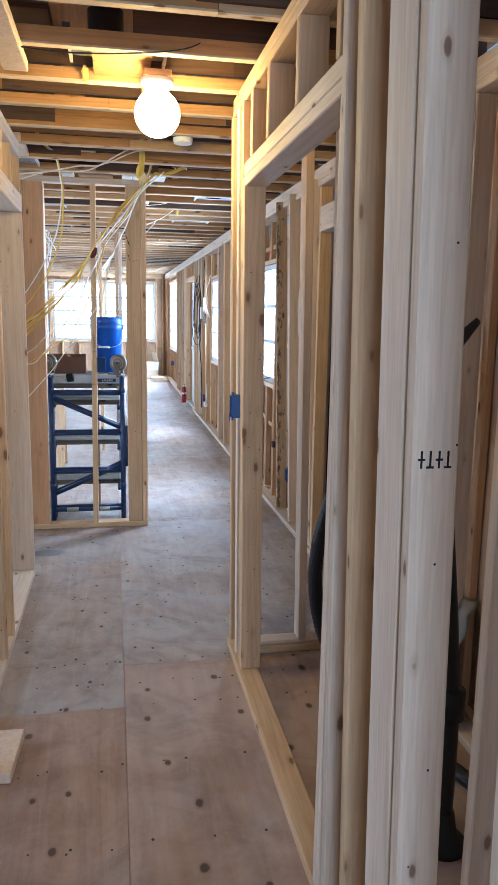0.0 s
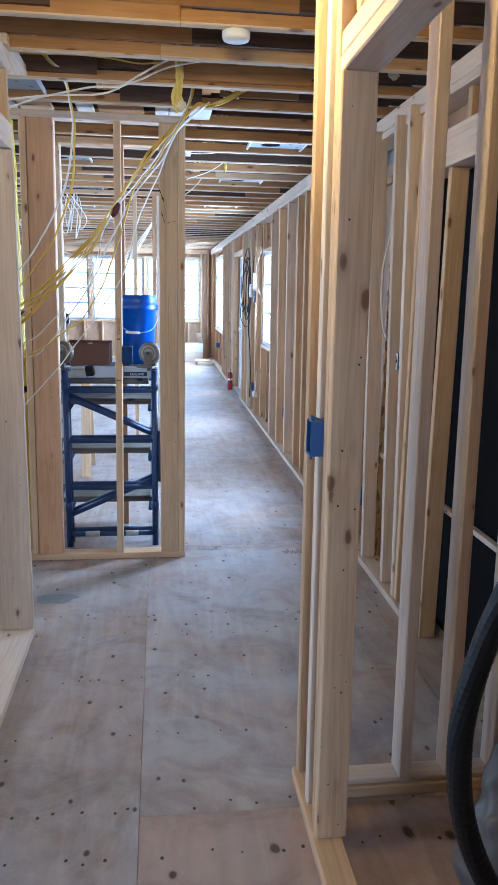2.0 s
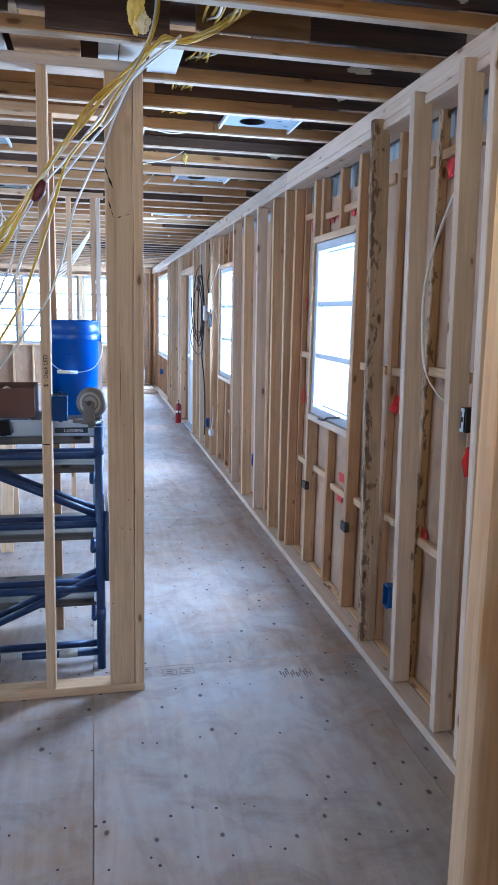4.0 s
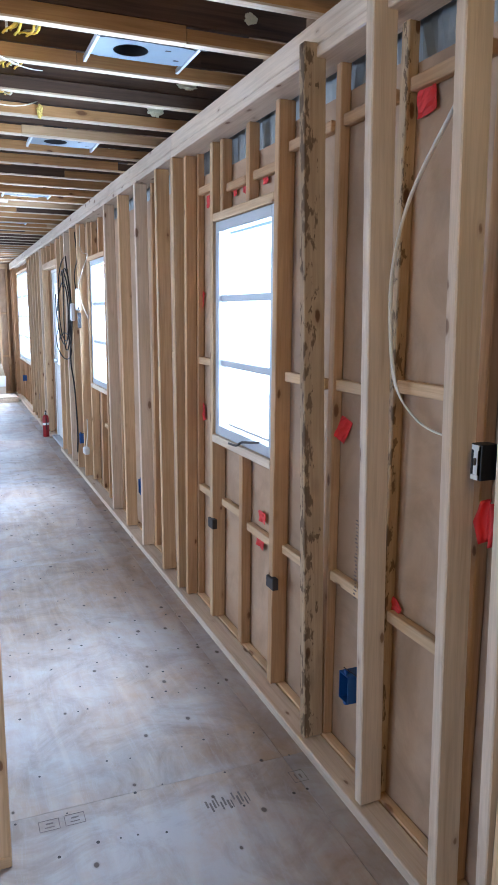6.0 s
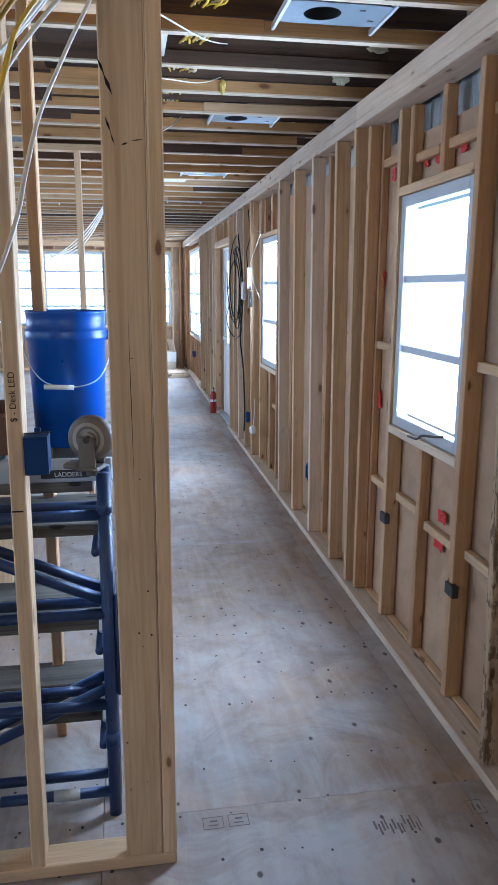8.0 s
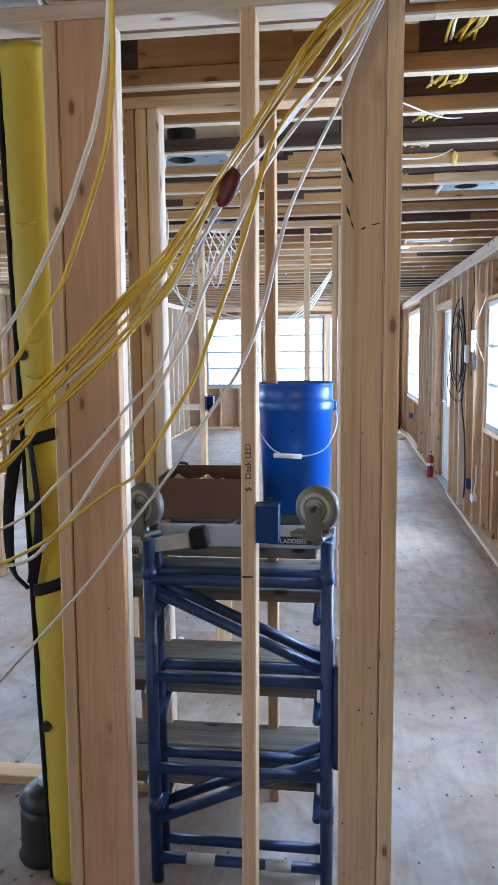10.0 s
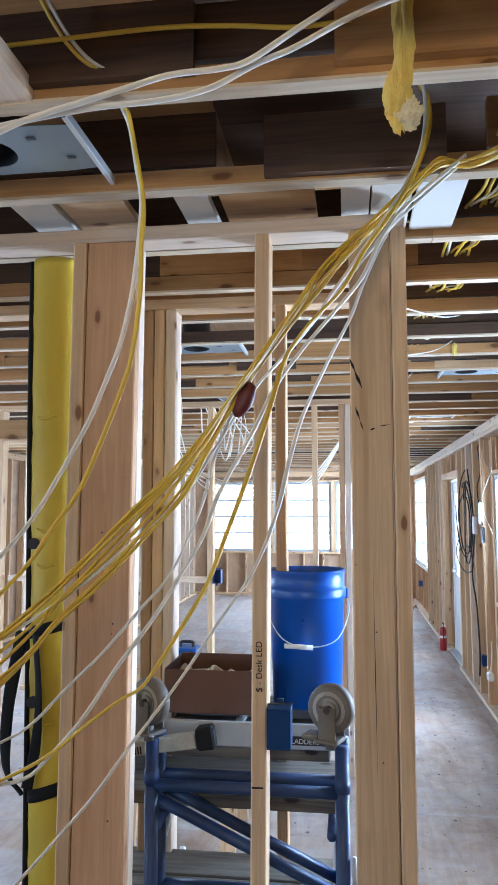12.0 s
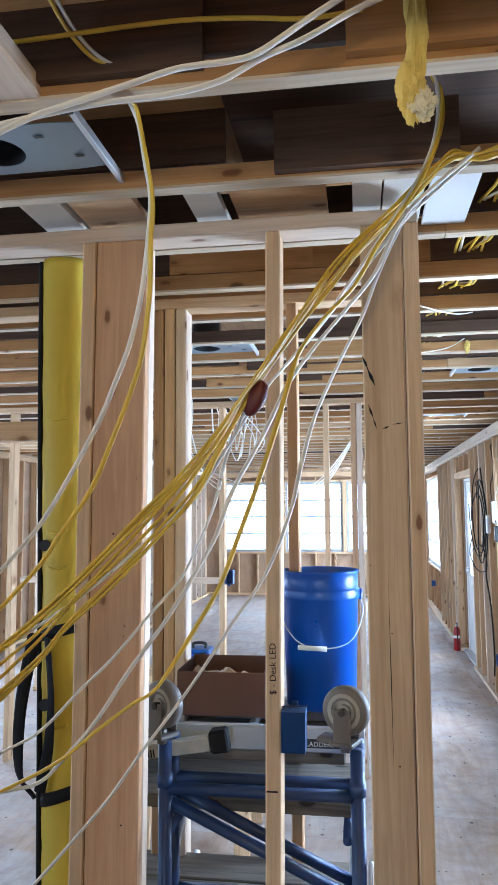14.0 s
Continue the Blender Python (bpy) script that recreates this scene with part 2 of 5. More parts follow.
BUCKET = plain("bucket_plastic", (0.008, 0.075, 0.40), 0.32, 0, 0.08, 9, 0.06)
SCAFPAINT = plain("scaffold_paint", (0.016, 0.039, 0.122), 0.42, 0.0, 0.35, 24, 0.1)
CARTON = plain("brown_cardboard", (0.13, 0.065, 0.045), 0.85, 0, 0.1, 10, 0.1)
CARTONPALE = plain("pale_cardboard", (0.55, 0.45, 0.34), 0.85, 0, 0.1, 10, 0.1)
YELLOW = plain("yellow_sheath", (0.66, 0.44, 0.04), 0.38, 0, 0.08, 30, 0.04)
WHITECABLE = plain("white_sheath", (0.72, 0.68, 0.60), 0.4, 0, 0.05, 30, 0.04)
FABRIC = plain("yellow_fabric", (0.56, 0.42, 0.03), 0.6, 0, 0.12, 7, 0.3)
STRAP = plain("black_webbing", (0.012, 0.012, 0.014), 0.8, 0, 0.2, 60, 0.3, 0.2)
RUBBER = plain("black_rubber", (0.011, 0.011, 0.012), 0.55, 0, 0.2, 40, 0.1, 0.35)
PAN = plain("zinc_pan", (0.25, 0.30, 0.345), 0.45, 0.6, 0.16, 16, 0.08)
WORNTAPE = plain("worn_tape", (0.42, 0.41, 0.38), 0.7, 0, 0.3, 40, 0.1)
CASTHUB = plain("castor_hub", (0.30, 0.275, 0.24), 0.5, 0.1, 0.2, 25, 0.1)
CASTER = plain("grey_caster", (0.12, 0.105, 0.092), 0.5, 0.1, 0.15, 25, 0.1)
RED = plain("red_tape", (0.58, 0.02, 0.018), 0.6, 0, 0.1, 14, 0.1)
REDTANK = plain("red_enamel", (0.30, 0.012, 0.014), 0.35, 0, 0.05, 10, 0.0)
FOAM = plain("yellow_insulation", (0.72, 0.56, 0.16), 0.95, 0, 0.2, 60, 0.6, 0.1)
CREAMFOAM = plain("cream_foam", (0.70, 0.64, 0.46), 0.95, 0, 0.15, 60, 0.6, 0.1)
INK = plain("black_ink", (0.02, 0.018, 0.02), 0.8, 0, 0.1, 20, 0.0, 0.1)
FAINTINK = plain("faded_ink", (0.17, 0.14, 0.13), 0.8, 0, 0.3, 40, 0.0, 0.1)
NAIL = plain("nail_steel", (0.05, 0.042, 0.04), 0.6, 0.3, 0.2, 20, 0.0)
FOIL = plain("zinc_flashing", (0.40, 0.43, 0.44), 0.4, 0.6, 0.3, 14, 0.2)
SHEETING = plain("grey_sheeting", (0.15, 0.14, 0.135), 0.45, 0, 0.2, 6, 0.3)
EARTH = plain("pale_gravel", (0.42, 0.40, 0.37), 0.95, 0, 0.2, 3, 0.3)
GLASS, gnd, glk, gbs = mat("window_glass")
gbs.inputs["Base Color"].default_value = (0.95, 0.97, 0.97, 1)
gbs.inputs["Roughness"].default_value, gbs.inputs["Transmission Weight"].default_value, gbs.inputs["IOR"].default_value = 0.02, 1.0, 1.45
GLOBE, bnd, blk, bbs = mat("lit_globe")
bbs.inputs["Base Color"].default_value = (0.9, 0.85, 0.75, 1)
bbs.inputs["Emission Color"].default_value = (1.0, 0.67, 0.22, 1)
bbs.inputs["Emission Strength"].default_value = 95.0

# ---- building helpers ----
PLACE = {}


def thing(name, x, y, z, label="", category="", group="", kind=""):
    ob = new(name)
    ob.empty_display_size = 0.1
    PLACE[ob] = Matrix.Translation((x, y, z))
    ob.matrix_basis = PLACE[ob]
    return tagged(ob, label, category, group, kind)


def attach(ob, parent, m):
    PLACE[ob] = m
    if parent:
        ob.parent = parent
        ob.matrix_parent_inverse = PLACE[parent].inverted()
    ob.matrix_basis = m
    return ob


def finish(bm, name, material, smooth=False):
    me = bpy.data.meshes.new(name)
    bm.normal_update()
    bm.to_mesh(me)
    bm.free()
    if smooth:
        for p in me.polygons:
            p.use_smooth = True
    for one in material if isinstance(material, (list, tuple)) else [material]:
        me.materials.append(one)
    return me


def part(name, bm, material, parent=None, label="", m=None, smooth=False):
    """Links a bmesh (or a mesh) as one mesh object under a thing or a part."""
    me = bm if isinstance(bm, bpy.types.Mesh) else finish(bm, name, material, smooth)
    ob = attach(new(name, me), parent, m or Matrix.Identity(4))
    return tagged(ob, label)


def box_bm(x0, x1, y0, y1, z0, z1, bevel=0.003, bm=None):
    own = bmesh.new()
    bmesh.ops.create_cube(own, size=1.0)
    bmesh.ops.transform(own, matrix=Matrix.Translation(((x0 + x1) / 2, (y0 + y1) / 2, (z0 + z1) / 2)) @ Matrix.Diagonal((x1 - x0, y1 - y0, z1 - z0, 1)), verts=own.verts)
    if bevel:
        bmesh.ops.bevel(own, geom=own.edges, offset=min(bevel, 0.3 * min(x1 - x0, y1 - y0, z1 - z0)), segments=1, affect="EDGES")
    if bm is None:
        return own
    me = bpy.data.meshes.new("piece")
    own.to_mesh(me)
    own.free()
    bm.from_mesh(me)
    bpy.data.meshes.remove(me)
    return bm


BEAMS = {}


def lum(parent, name, x0, x1, y0, y1, z0, z1, material=None, label="", loose=True):
    """One length of timber: its local z runs along its length, so that the grain does."""
    d = (x1 - x0, y1 - y0, z1 - z0)
    k = max(range(3), key=lambda i: d[i])
    i, j = [(1, 2), (2, 0), (0, 1)][k]
    key = (round(d[i], 3), round(d[j], 3), round(d[k], 3), material.name)
    if key not in BEAMS:
        BEAMS[key] = finish(box_bm(-d[i] / 2, d[i] / 2, -d[j] / 2, d[j] / 2, -d[k] / 2, d[k] / 2, 0.0035), name, material)
    rot = Matrix.Identity(3)
    if k == 0:
        rot = Matrix(((0, 0, 1), (1, 0, 0), (0, 1, 0)))
    elif k == 1:
        rot = Matrix(((0, 1, 0), (0, 0, 1), (1, 0, 0)))
    m = Matrix.Translation(((x0 + x1) / 2, (y0 + y1) / 2, (z0 + z1) / 2)) @ rot.to_4x4()
    if loose and k == 2:
        m = m @ pose(0, 0, 0, random.uniform(-0.06, 0.06), random.uniform(-0.06, 0.06), random.uniform(-1.2, 1.2))
    return part(name, BEAMS[key], material, parent, label, m)


def cyl_bm(r, z0, z1, seg=20, r2=None, bm=None, caps=True, m=None):
    bm = bm or bmesh.new()
    mm = (m or Matrix.Identity(4)) @ Matrix.Translation((0, 0, (z0 + z1) / 2))
    bmesh.ops.create_cone(bm, cap_ends=caps, segments=seg, radius1=r, radius2=r if r2 is None else r2, depth=z1 - z0, matrix=mm)
    return bm


def between(a, b):
    a, b = Vector(a), Vector(b)
    return Matrix.Translation(a) @ (b - a).to_track_quat("Z", "Y").to_matrix().to_4x4(), (b - a).length


def tube_bm(a, b, r, seg=12, bm=None):
    m, n = between(a, b)
    return cyl_bm(r, 0, n, seg, bm=bm, m=m)


def lathe_bm(profile, seg=32, bm=None):
    """A turned shape from (radius, height) steps."""
    bm = bm or bmesh.new()
    rings = []
    for r, z in profile:
        rings.append([bm.verts.new((r * math.cos(2 * math.pi * i / seg), r * math.sin(2 * math.pi * i / seg), z)) for i in range(seg)])
    for a, b in zip(rings, rings[1:]):
        for i in range(seg):
            bm.faces.new((a[i], a[(i + 1) % seg], b[(i + 1) % seg], b[i]))
    return bm


def smooth_path(points, steps=10):
    """A rounded line through a few points."""
    p = [Vector(q) for q in points]
    p = [p[0] * 2 - p[1]] + p + [p[-1] * 2 - p[-2]]
    out = []
    for a, b, c, d in zip(p, p[1:], p[2:], p[3:]):
        for s in range(steps):
            t = s / steps
            out.append(0.5 * ((2 * b) + (c - a) * t + (2 * a - 5 * b + 4 * c - d) * t * t + (3 * b - a - 3 * c + d) * t ** 3))
    out.append(p[-2])
    return out


def hose_bm(points, r, seg=8, flat=1.0, ribs=0.0, steps=10, bm=None):
    """A cable or hose swept along a rounded line."""
    bm = bm or bmesh.new()
    line = smooth_path(points, steps)
    up = Vector((0.13, 0.31, 0.94))
    rings = []
    for i, p in enumerate(line):
        d = (line[min(i + 1, len(line) - 1)] - line[max(i - 1, 0)]).normalized()
        u = d.cross(up)
        u = u.normalized() if u.length > 0.05 else d.orthogonal().normalized()
        v = u.cross(d)
        rr = r * (1 + (ribs if i % 2 else 0))
        rings.append([bm.verts.new(p + (u * math.cos(2 * math.pi * k / seg) + v * math.sin(2 * math.pi * k / seg) * flat) * rr) for k in range(seg)])
    for a, b in zip(rings, rings[1:]):
        for k in range(seg):
            bm.faces.new((a[k], a[(k + 1) % seg], b[(k + 1) % seg], b[k]))
    bm.faces.new(rings[0][::-1])
    bm.faces.new(rings[-1])
    return bm


class Boxes:
    """Many plain boxes gathered into one mesh."""

    def __init__(self):
        self.v, self.f, self.m = [], [], []

    def add(self, x0, x1, y0, y1, z0, z1, slot=0, skew=0.0):
        n = len(self.v)
        for z in (z0, z1):
            for x, y in ((x0, y0), (x1, y0), (x1, y1), (x0, y1)):
                self.v.append((x, y, z + (skew if x == x1 else 0)))
        self.f += [(n, n + 3, n + 2, n + 1), (n + 4, n + 5, n + 6, n + 7)] + [(n + i, n + (i + 1) % 4, n + 4 + (i + 1) % 4, n + 4 + i) for i in range(4)]
        self.m += [slot] * 6

    def mesh(self, name, materials):
        me = bpy.data.meshes.new(name)
        me.from_pydata(self.v, [], self.f)
        me.polygons.foreach_set("material_index", self.m)
        for one in materials:
            me.materials.append(one)
        me.update()
        return me


S = 0.038          # thickness of a two-by
TOP = 2.52         # underside of the ceiling joists
XF, XB, XS = 2.545, 2.625, 2.664   # east wall: face of new studs, face of old studs, sheathing
YE = 19.10         # inner face of the end wall's studs
XW = -3.20         # inner face of the west wall
YS = -1.90         # south end

# ---- ground outside, floor and ceiling ----
bm = bmesh.new()
bmesh.ops.create_grid(bm, x_segments=8, y_segments=8, size=1500)
tagged(part("ground", bm, EARTH, m=Matrix.Translation((0, 0, -0.7))), "pale gravel ground around the building", "ground", kind="structure")

floor = part("floor", box_bm(XW - 0.3, 2.90, YS - 0.2, YE + 0.3, -0.30, -0.02, 0), OLDPINE)
tagged(floor, "dusty plywood subfloor with nail heads and knots", "floor", kind="structure")

# ---- walls of bare studs ----


def wall(name, x, y, label):
    return thing(name, x, y, 0, label, "stud wall", kind="structure")


east = wall("wall_east", 2.6, 8.0, "outer stud wall of aged and new pine over tan sheathing")
# sheathing panels between the openings: (y0, y1, z0, z1)
PANELS = [(-1.9, 0.6, 0, 2.6), (0.6, 3.75, 0, 2.6), (3.75, 5.20, 2.28, 2.6), (5.20, 5.80, 0, 2.30), (5.80, 6.556, 0, 2.325), (6.556, 7.259, 0, 1.013), (6.556, 7.259, 2.03, 2.285),
          (7.259, 8.55, 0, 2.30), (8.55, 9.951, 0, 2.33), (9.951, 10.657, 0, 0.963), (9.951, 10.657, 2.057, 2.30), (10.657, 12.56, 0, 2.6),
          (12.56, 13.50, 2.12, 2.6), (13.50, 15.974, 0, 2.6), (15.974, 18.276, 0, 0.778), (15.974, 18.276, 2.267, 2.6), (18.276, 19.20, 0, 2.6)]
for y0, y1, z0, z1 in PANELS:
    part("sheathing_panel", box_bm(XS, XS + 0.015, y0 + 0.0015, y1 - 0.0015, z0, z1, 0), SHEATH, east)
# crinkled metal flashing behind the head of the wall
rng = random.Random(31)
bm = bmesh.new()
rows_ = []
for i in range(5):
    rows_.append([bm.verts.new((2.692 + 0.007 * math.sin(k * 1.9) + rng.uniform(-0.005, 0.005), 5.2 + 5.46 * k / 190, 2.20 + 0.4 * i / 4)) for k in range(191)])
for p, q in zip(rows_, rows_[1:]):
    for k in range(190):
        bm.faces.new((p[k], p[k + 1], q[k + 1], q[k]))
part("flashing", bm, FOIL, east, "crinkled grey metal flashing")
# plates
for y0, y1 in ((-1.9, 3.78), (4.80, 8.95), (8.953, 12.50), (13.52, 19.1)):
    lum(east, "bottom_plate", 2.530, 2.619, y0, y1, 0.0, S, WHITEWOOD)
    lum(east, "bottom_plate", 2.623, XS - 0.002, y0, y1, 0.0, S + 0.003, PINE)
for y0, y1 in ((-1.9, 2.9), (2.902, 7.75), (7.752, 12.6), (12.602, 17.4), (17.402, 19.1)):
    lum(east, "top_plate", 2.530, 2.660, y0, y1, 2.405, 2.440, WHITEWOOD)
    lum(east, "top_plate", 2.532, 2.658, y0, y1, 2.442, TOP, WHITEWOOD)
# new studs in front, old ones set back beside them; (near edge, timber in front, timber behind)
ROWS = [(2.20, PINE, OLDPINE), (2.62, PINE, OLDPINE), (3.04, WHITEWOOD, OLDPINE), (3.70, WHITEWOOD, None), (5.05, PINE, None), (5.158, WHITEWOOD, None), (5.345, WHITEWOOD, OLDPINE),
        (5.755, WHITEWOOD, WANE), (6.130, WANE, OLDPINE), (7.63, None, OLDPINE), (7.717, PINE, OLDPINE), (8.045, PINE, None), (8.557, WHITEWOOD, OLDPINE),
        (9.05, PINE, None), (9.55, WHITEWOOD, OLDPINE), (10.86, PINE, OLDPINE), (11.27, PINE, OLDPINE), (11.68, WHITEWOOD, None), (12.02, PINE, OLDPINE),
        (12.36, PINE, None), (13.74, PINE, None), (14.01, WHITEWOOD, OLDPINE), (14.38, PINE, None), (14.68, PINE, OLDPINE), (15.04, PINE, None),
        (15.38, PINE, OLDPINE), (15.72, PINE, None), (18.55, OLDPINE, None), (18.90, OLDPINE, None)]
NEARER = {5.345: 5.297, 5.755: 5.686, 6.130: 6.094, 5.158: 5.100}
for y, front, back in ROWS:
    if front:
        # the new studs lean into the room at their heads, notched over the plate
        head = 2.45 if 5.1 < y < 6.5 else 2.403
        ob = lum(east, "stud", XF, XF + 0.078, NEARER.get(y, y), NEARER.get(y, y) + S, S + 0.003, head, front, loose=False)
        lean = 1.42 if 5.1 < y < 6.5 else (0.5 if 6.5 < y < 12 else 0.2)
        reach = math.sin(radians(lean)) * (head - S) / 2
        ob.matrix_basis = Matrix.Translation((-reach, 0, 0)) @ ob.matrix_basis @ pose(0, 0, 0, random.uniform(-0.15, 0.15), -lean, 0)
    if back:
        lum(east, "stud", XB, XS - 0.002, y - S + 0.004, y + 0.004, S + 0.004, 2.52, back)
        if not front:
            lum(east, "stud", XF + 0.02, XB - 0.001, y - 0.02, y + 0.018, S + 0.003, 2.395, OLDPINE)
# window framing: jack studs, cripples, rough sills
for y0, y1, zs, zh, cr in ((6.553, 7.262, 1.011, 2.032, (6.935,)), (9.948, 10.66, 0.960, 2.060, (10.31,)), (15.97, 18.28, 0.775, 2.27, (16.4, 16.8, 17.2, 17.6, 18.0))):
    lum(east, "jack_stud", 2.590, 2.660, y0 - 0.042, y0 - 0.004, S + 0.004, 2.395, OLDPINE)
    lum(east, "jack_stud", 2.590, 2.660, y1 + 0.004, y1 + 0.042, S + 0.004, 2.395, PINE)
    lum(east, "rough_sill", 2.588, 2.661, y0 - 0.003, y1 + 0.003, zs - S, zs, WHITEWOOD)
    lum(east, "window_header", 2.590, 2.660, y0 - 0.003, y1 + 0.003, zh, zh + S, PINE)
    for c in cr:
        lum(east, "cripple_stud", 2.612, 2.660, c - S / 2, c + S / 2, S + 0.004, zs - S - 0.001, OLDPINE)
    for c in cr if len(cr) > 1 else (y0 + 0.325, y0 + 0.65):
        lum(east, "cripple_stud", 2.612, 2.660, c - S / 2, c + S / 2, zh + S + 0.001, 2.395, OLDPINE)
# horizontal blocking let in between the old studs
for y0, y1, zs in ((5.385, 5.715, (0.669, 1.395, 2.236)), (5.795, 6.09, (0.675, 1.364, 2.228)), (6.172, 6.508, (0.643, 1.359, 2.228)), (7.31, 7.60, (0.661, 1.357, 2.22)),
                   (6.60, 6.90, (0.631, 2.18)), (6.95, 7.24, (0.665, 2.18)), (10.70, 10.82, (0.66, 1.36)), (9.97, 10.28, (0.62,)), (7.99, 8.37, (1.36,)), (11.31, 11.66, (1.36,))):
    for z in zs:
        lum(east, "blocking", 2.630, XS - 0.003, y0, y1, z - S / 2, z + S / 2, PINE if z < 2 else OLDPINE)

# entrance in the east wall; an added black panel stands in for its darkness
lum(east, "door_header", XF - 0.01, 2.66, 3.742, 5.045, 2.125, 2.277, WHITEWOOD)
for c in (3.95, 4.25, 4.55):
    lum(east, "cripple_stud", XF, 2.66, c, c + S, 2.278, 2.395, PINE)
lum(east, "jack_stud", 2.552, 2.632, 4.72, 4.758, 0.0, 2.124, PINE)
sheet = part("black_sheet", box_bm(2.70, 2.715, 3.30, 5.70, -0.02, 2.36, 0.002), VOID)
tagged(sheet, "black panel standing in for the dark of the unfinished entrance", "plastic sheet")
lum(east, "rail", 2.66, 2.69, 3.78, 4.84, 0.60, 0.625, WHITEWOOD)

north = wall("wall_north", 0, YE, "end stud wall with tan sheathing and a band of windows")
for x0, x1, z0, z1 in ((XW, -1.50, 0, 2.6), (-1.50, 2.30, 0, 0.88), (-1.50, 2.30, 2.32, 2.6), (2.30, 2.72, 0, 2.6)):
    part("sheathing_panel", box_bm(x0 + 0.001, x1 - 0.001, YE + 0.092, YE + 0.107, z0, z1, 0), SHEATH, north)
lum(north, "bottom_plate", XW, 2.50, YE, YE + 0.09, 0, S, PINE)
lum(north, "top_plate", XW, 2.50, YE, YE + 0.09, 2.42, TOP, PINE)
for x in (-3.1, -2.7, -2.3, -1.9, -1.56, 2.30, 2.46):
    lum(north, "stud", x, x + S, YE, YE + 0.09, S, 2.42, PINE)
for x in (-1.2, -0.8, -0.4, 0.0, 0.4, 0.8, 1.2, 1.6, 2.0):
    lum(north, "cripple_stud", x, x + S, YE, YE + 0.09, S, 0.84, PINE)
    lum(north, "cripple_stud", x, x + S, YE, YE + 0.09, 2.355, 2.42, OLDPINE)
lum(north, "rough_sill", -1.52, 2.29, YE - 0.004, YE + 0.09, 0.842, 0.880, PINE)
lum(north, "window_header", -1.52, 2.29, YE - 0.004, YE + 0.09, 2.317, 2.354, PINE)
for x in (-0.235, 1.025):
    lum(north, "mullion_stud", x - 0.04, x + 0.04, YE, YE + 0.088, 0.881, 2.316, PINE)
for z in (0.72, 1.55):
    lum(north, "blocking", 2.34, 2.46, YE + 0.02, YE + 0.09, z, z + S, OLDPINE)

west = wall("wall_west", XW, 8, "far stud wall of pale pine with window openings")
WEST = ((2.7, 3.9), (4.9, 6.1), (7.6, 8.8), (10.2, 12.2))
edges = [YS] + [e for w in WEST for e in w] + [YE]
for y0, y1 in zip(edges[::2], edges[1::2]):
    part("sheathing_panel", box_bm(XW - 0.115, XW - 0.10, y0, y1, 0, 2.6, 0), SHEATH, west)
for y0, y1 in WEST:
    part("sheathing_panel", box_bm(XW - 0.115, XW - 0.10, y0, y1, 0, 0.9, 0), SHEATH, west)
    part("sheathing_panel", box_bm(XW - 0.115, XW - 0.10, y0, y1, 2.2, 2.6, 0), SHEATH, west)
    for z in (0.862, 2.2):
        lum(west, "window_header", XW - 0.09, XW, y0, y1, z, z + S, PINE)
lum(west, "bottom_plate", XW - 0.09, XW, YS, YE, 0, S, PINE)
lum(west, "top_plate", XW - 0.09, XW, YS, YE, 2.44, TOP, PINE)
y = YS + 0.3
while y < YE:
    if not any(a - 0.04 < y < b for a, b in WEST):
        lum(west, "stud", XW - 0.088, XW - 0.002, y, y + S, S, 2.44, PINE)
    y += 0.406
bm = box_bm(XW - 0.1, 0.59, YS - 0.12, YS, 0, 2.75, 0)
for a in ((0.591, 1.909, YS - 0.12, YS, 0, 0.69), (0.591, 1.909, YS - 0.12, YS, 2.21, 2.75), (1.91, 2.72, YS - 0.12, YS, 0, 2.75)):
    box_bm(*a, 0, bm)
south = part("wall_south", bm, SHEATH)
tagged(south, "plain tan boarded wall closing the building", "wall", kind="structure")

# partition beside the hall, with a door opening (east side)
px0, px1 = 1.774, 1.863
right = wall("wall_hall_east", 1.82, 2.8, "partition of pale new studs with a door opening")
lum(right, "bottom_plate", px0, px1, -1.9, 3.79, 0.0, S, PINE)
lum(right, "top_plate", px0, px1, -1.9, 3.79, 2.444, 2.481, PINE)
lum(right, "top_plate", px0, px1, -1.9, 3.79, 2.483, TOP, PINE)
for y, w in ((3.450, PINE), (3.492, PINE), (3.598, WHITEWOOD), (3.752, PINE)):
    ob = lum(right, "stud", px0, px1, y, y + S, S, 2.113 if y == 3.45 else 2.444, w, loose=False)
    ob.matrix_basis = Matrix.Translation((0.003, 0, 0)) @ ob.matrix_basis @ pose(0, 0, 0, 0, -0.5, 0)
lum(right, "door_header", px0 - 0.002, px1 + 0.002, 2.164, 3.490, 2.113, 2.150, WHITEWOOD)
lum(right, "door_header", px0, px1, 2.164, 3.490, 2.152, 2.205, WHITEWOOD)
for y in (3.33, 3.03, 2.62, 2.22):
    lum(right, "cripple_stud", px0, px1, y, y + S, 2.206, 2.444, PINE)
lum(right, "stud", px0, px1, 2.164, 2.202, S, 2.113, WHITEWOOD)
for x1, y0, y1, w in ((px1, 2.122, 2.160, WHITEWOOD), (px1, 1.988, 2.026, PINE), (px0 + S, 1.716, 1.843, WHITEWOOD), (px1, 1.664, 1.702, WHITEWOOD), (px1, 1.290, 1.328, WHITEWOOD)):
    ob = lum(right, "stud", px0, x1, y0, y1, S, 2.444, w, loose=False)
    ob.matrix_basis = Matrix.Translation((-0.003, 0, 0)) @ ob.matrix_basis @ pose(0, 0, 0, 0, -1.15 if y0 < 2 else -0.6, 0)
for y in (0.9, 0.45, 0.0, -0.4, -0.8, -1.2, -1.6):
    lum(right, "stud", px0, px1, y, y + S, S, 2.444, WHITEWOOD)
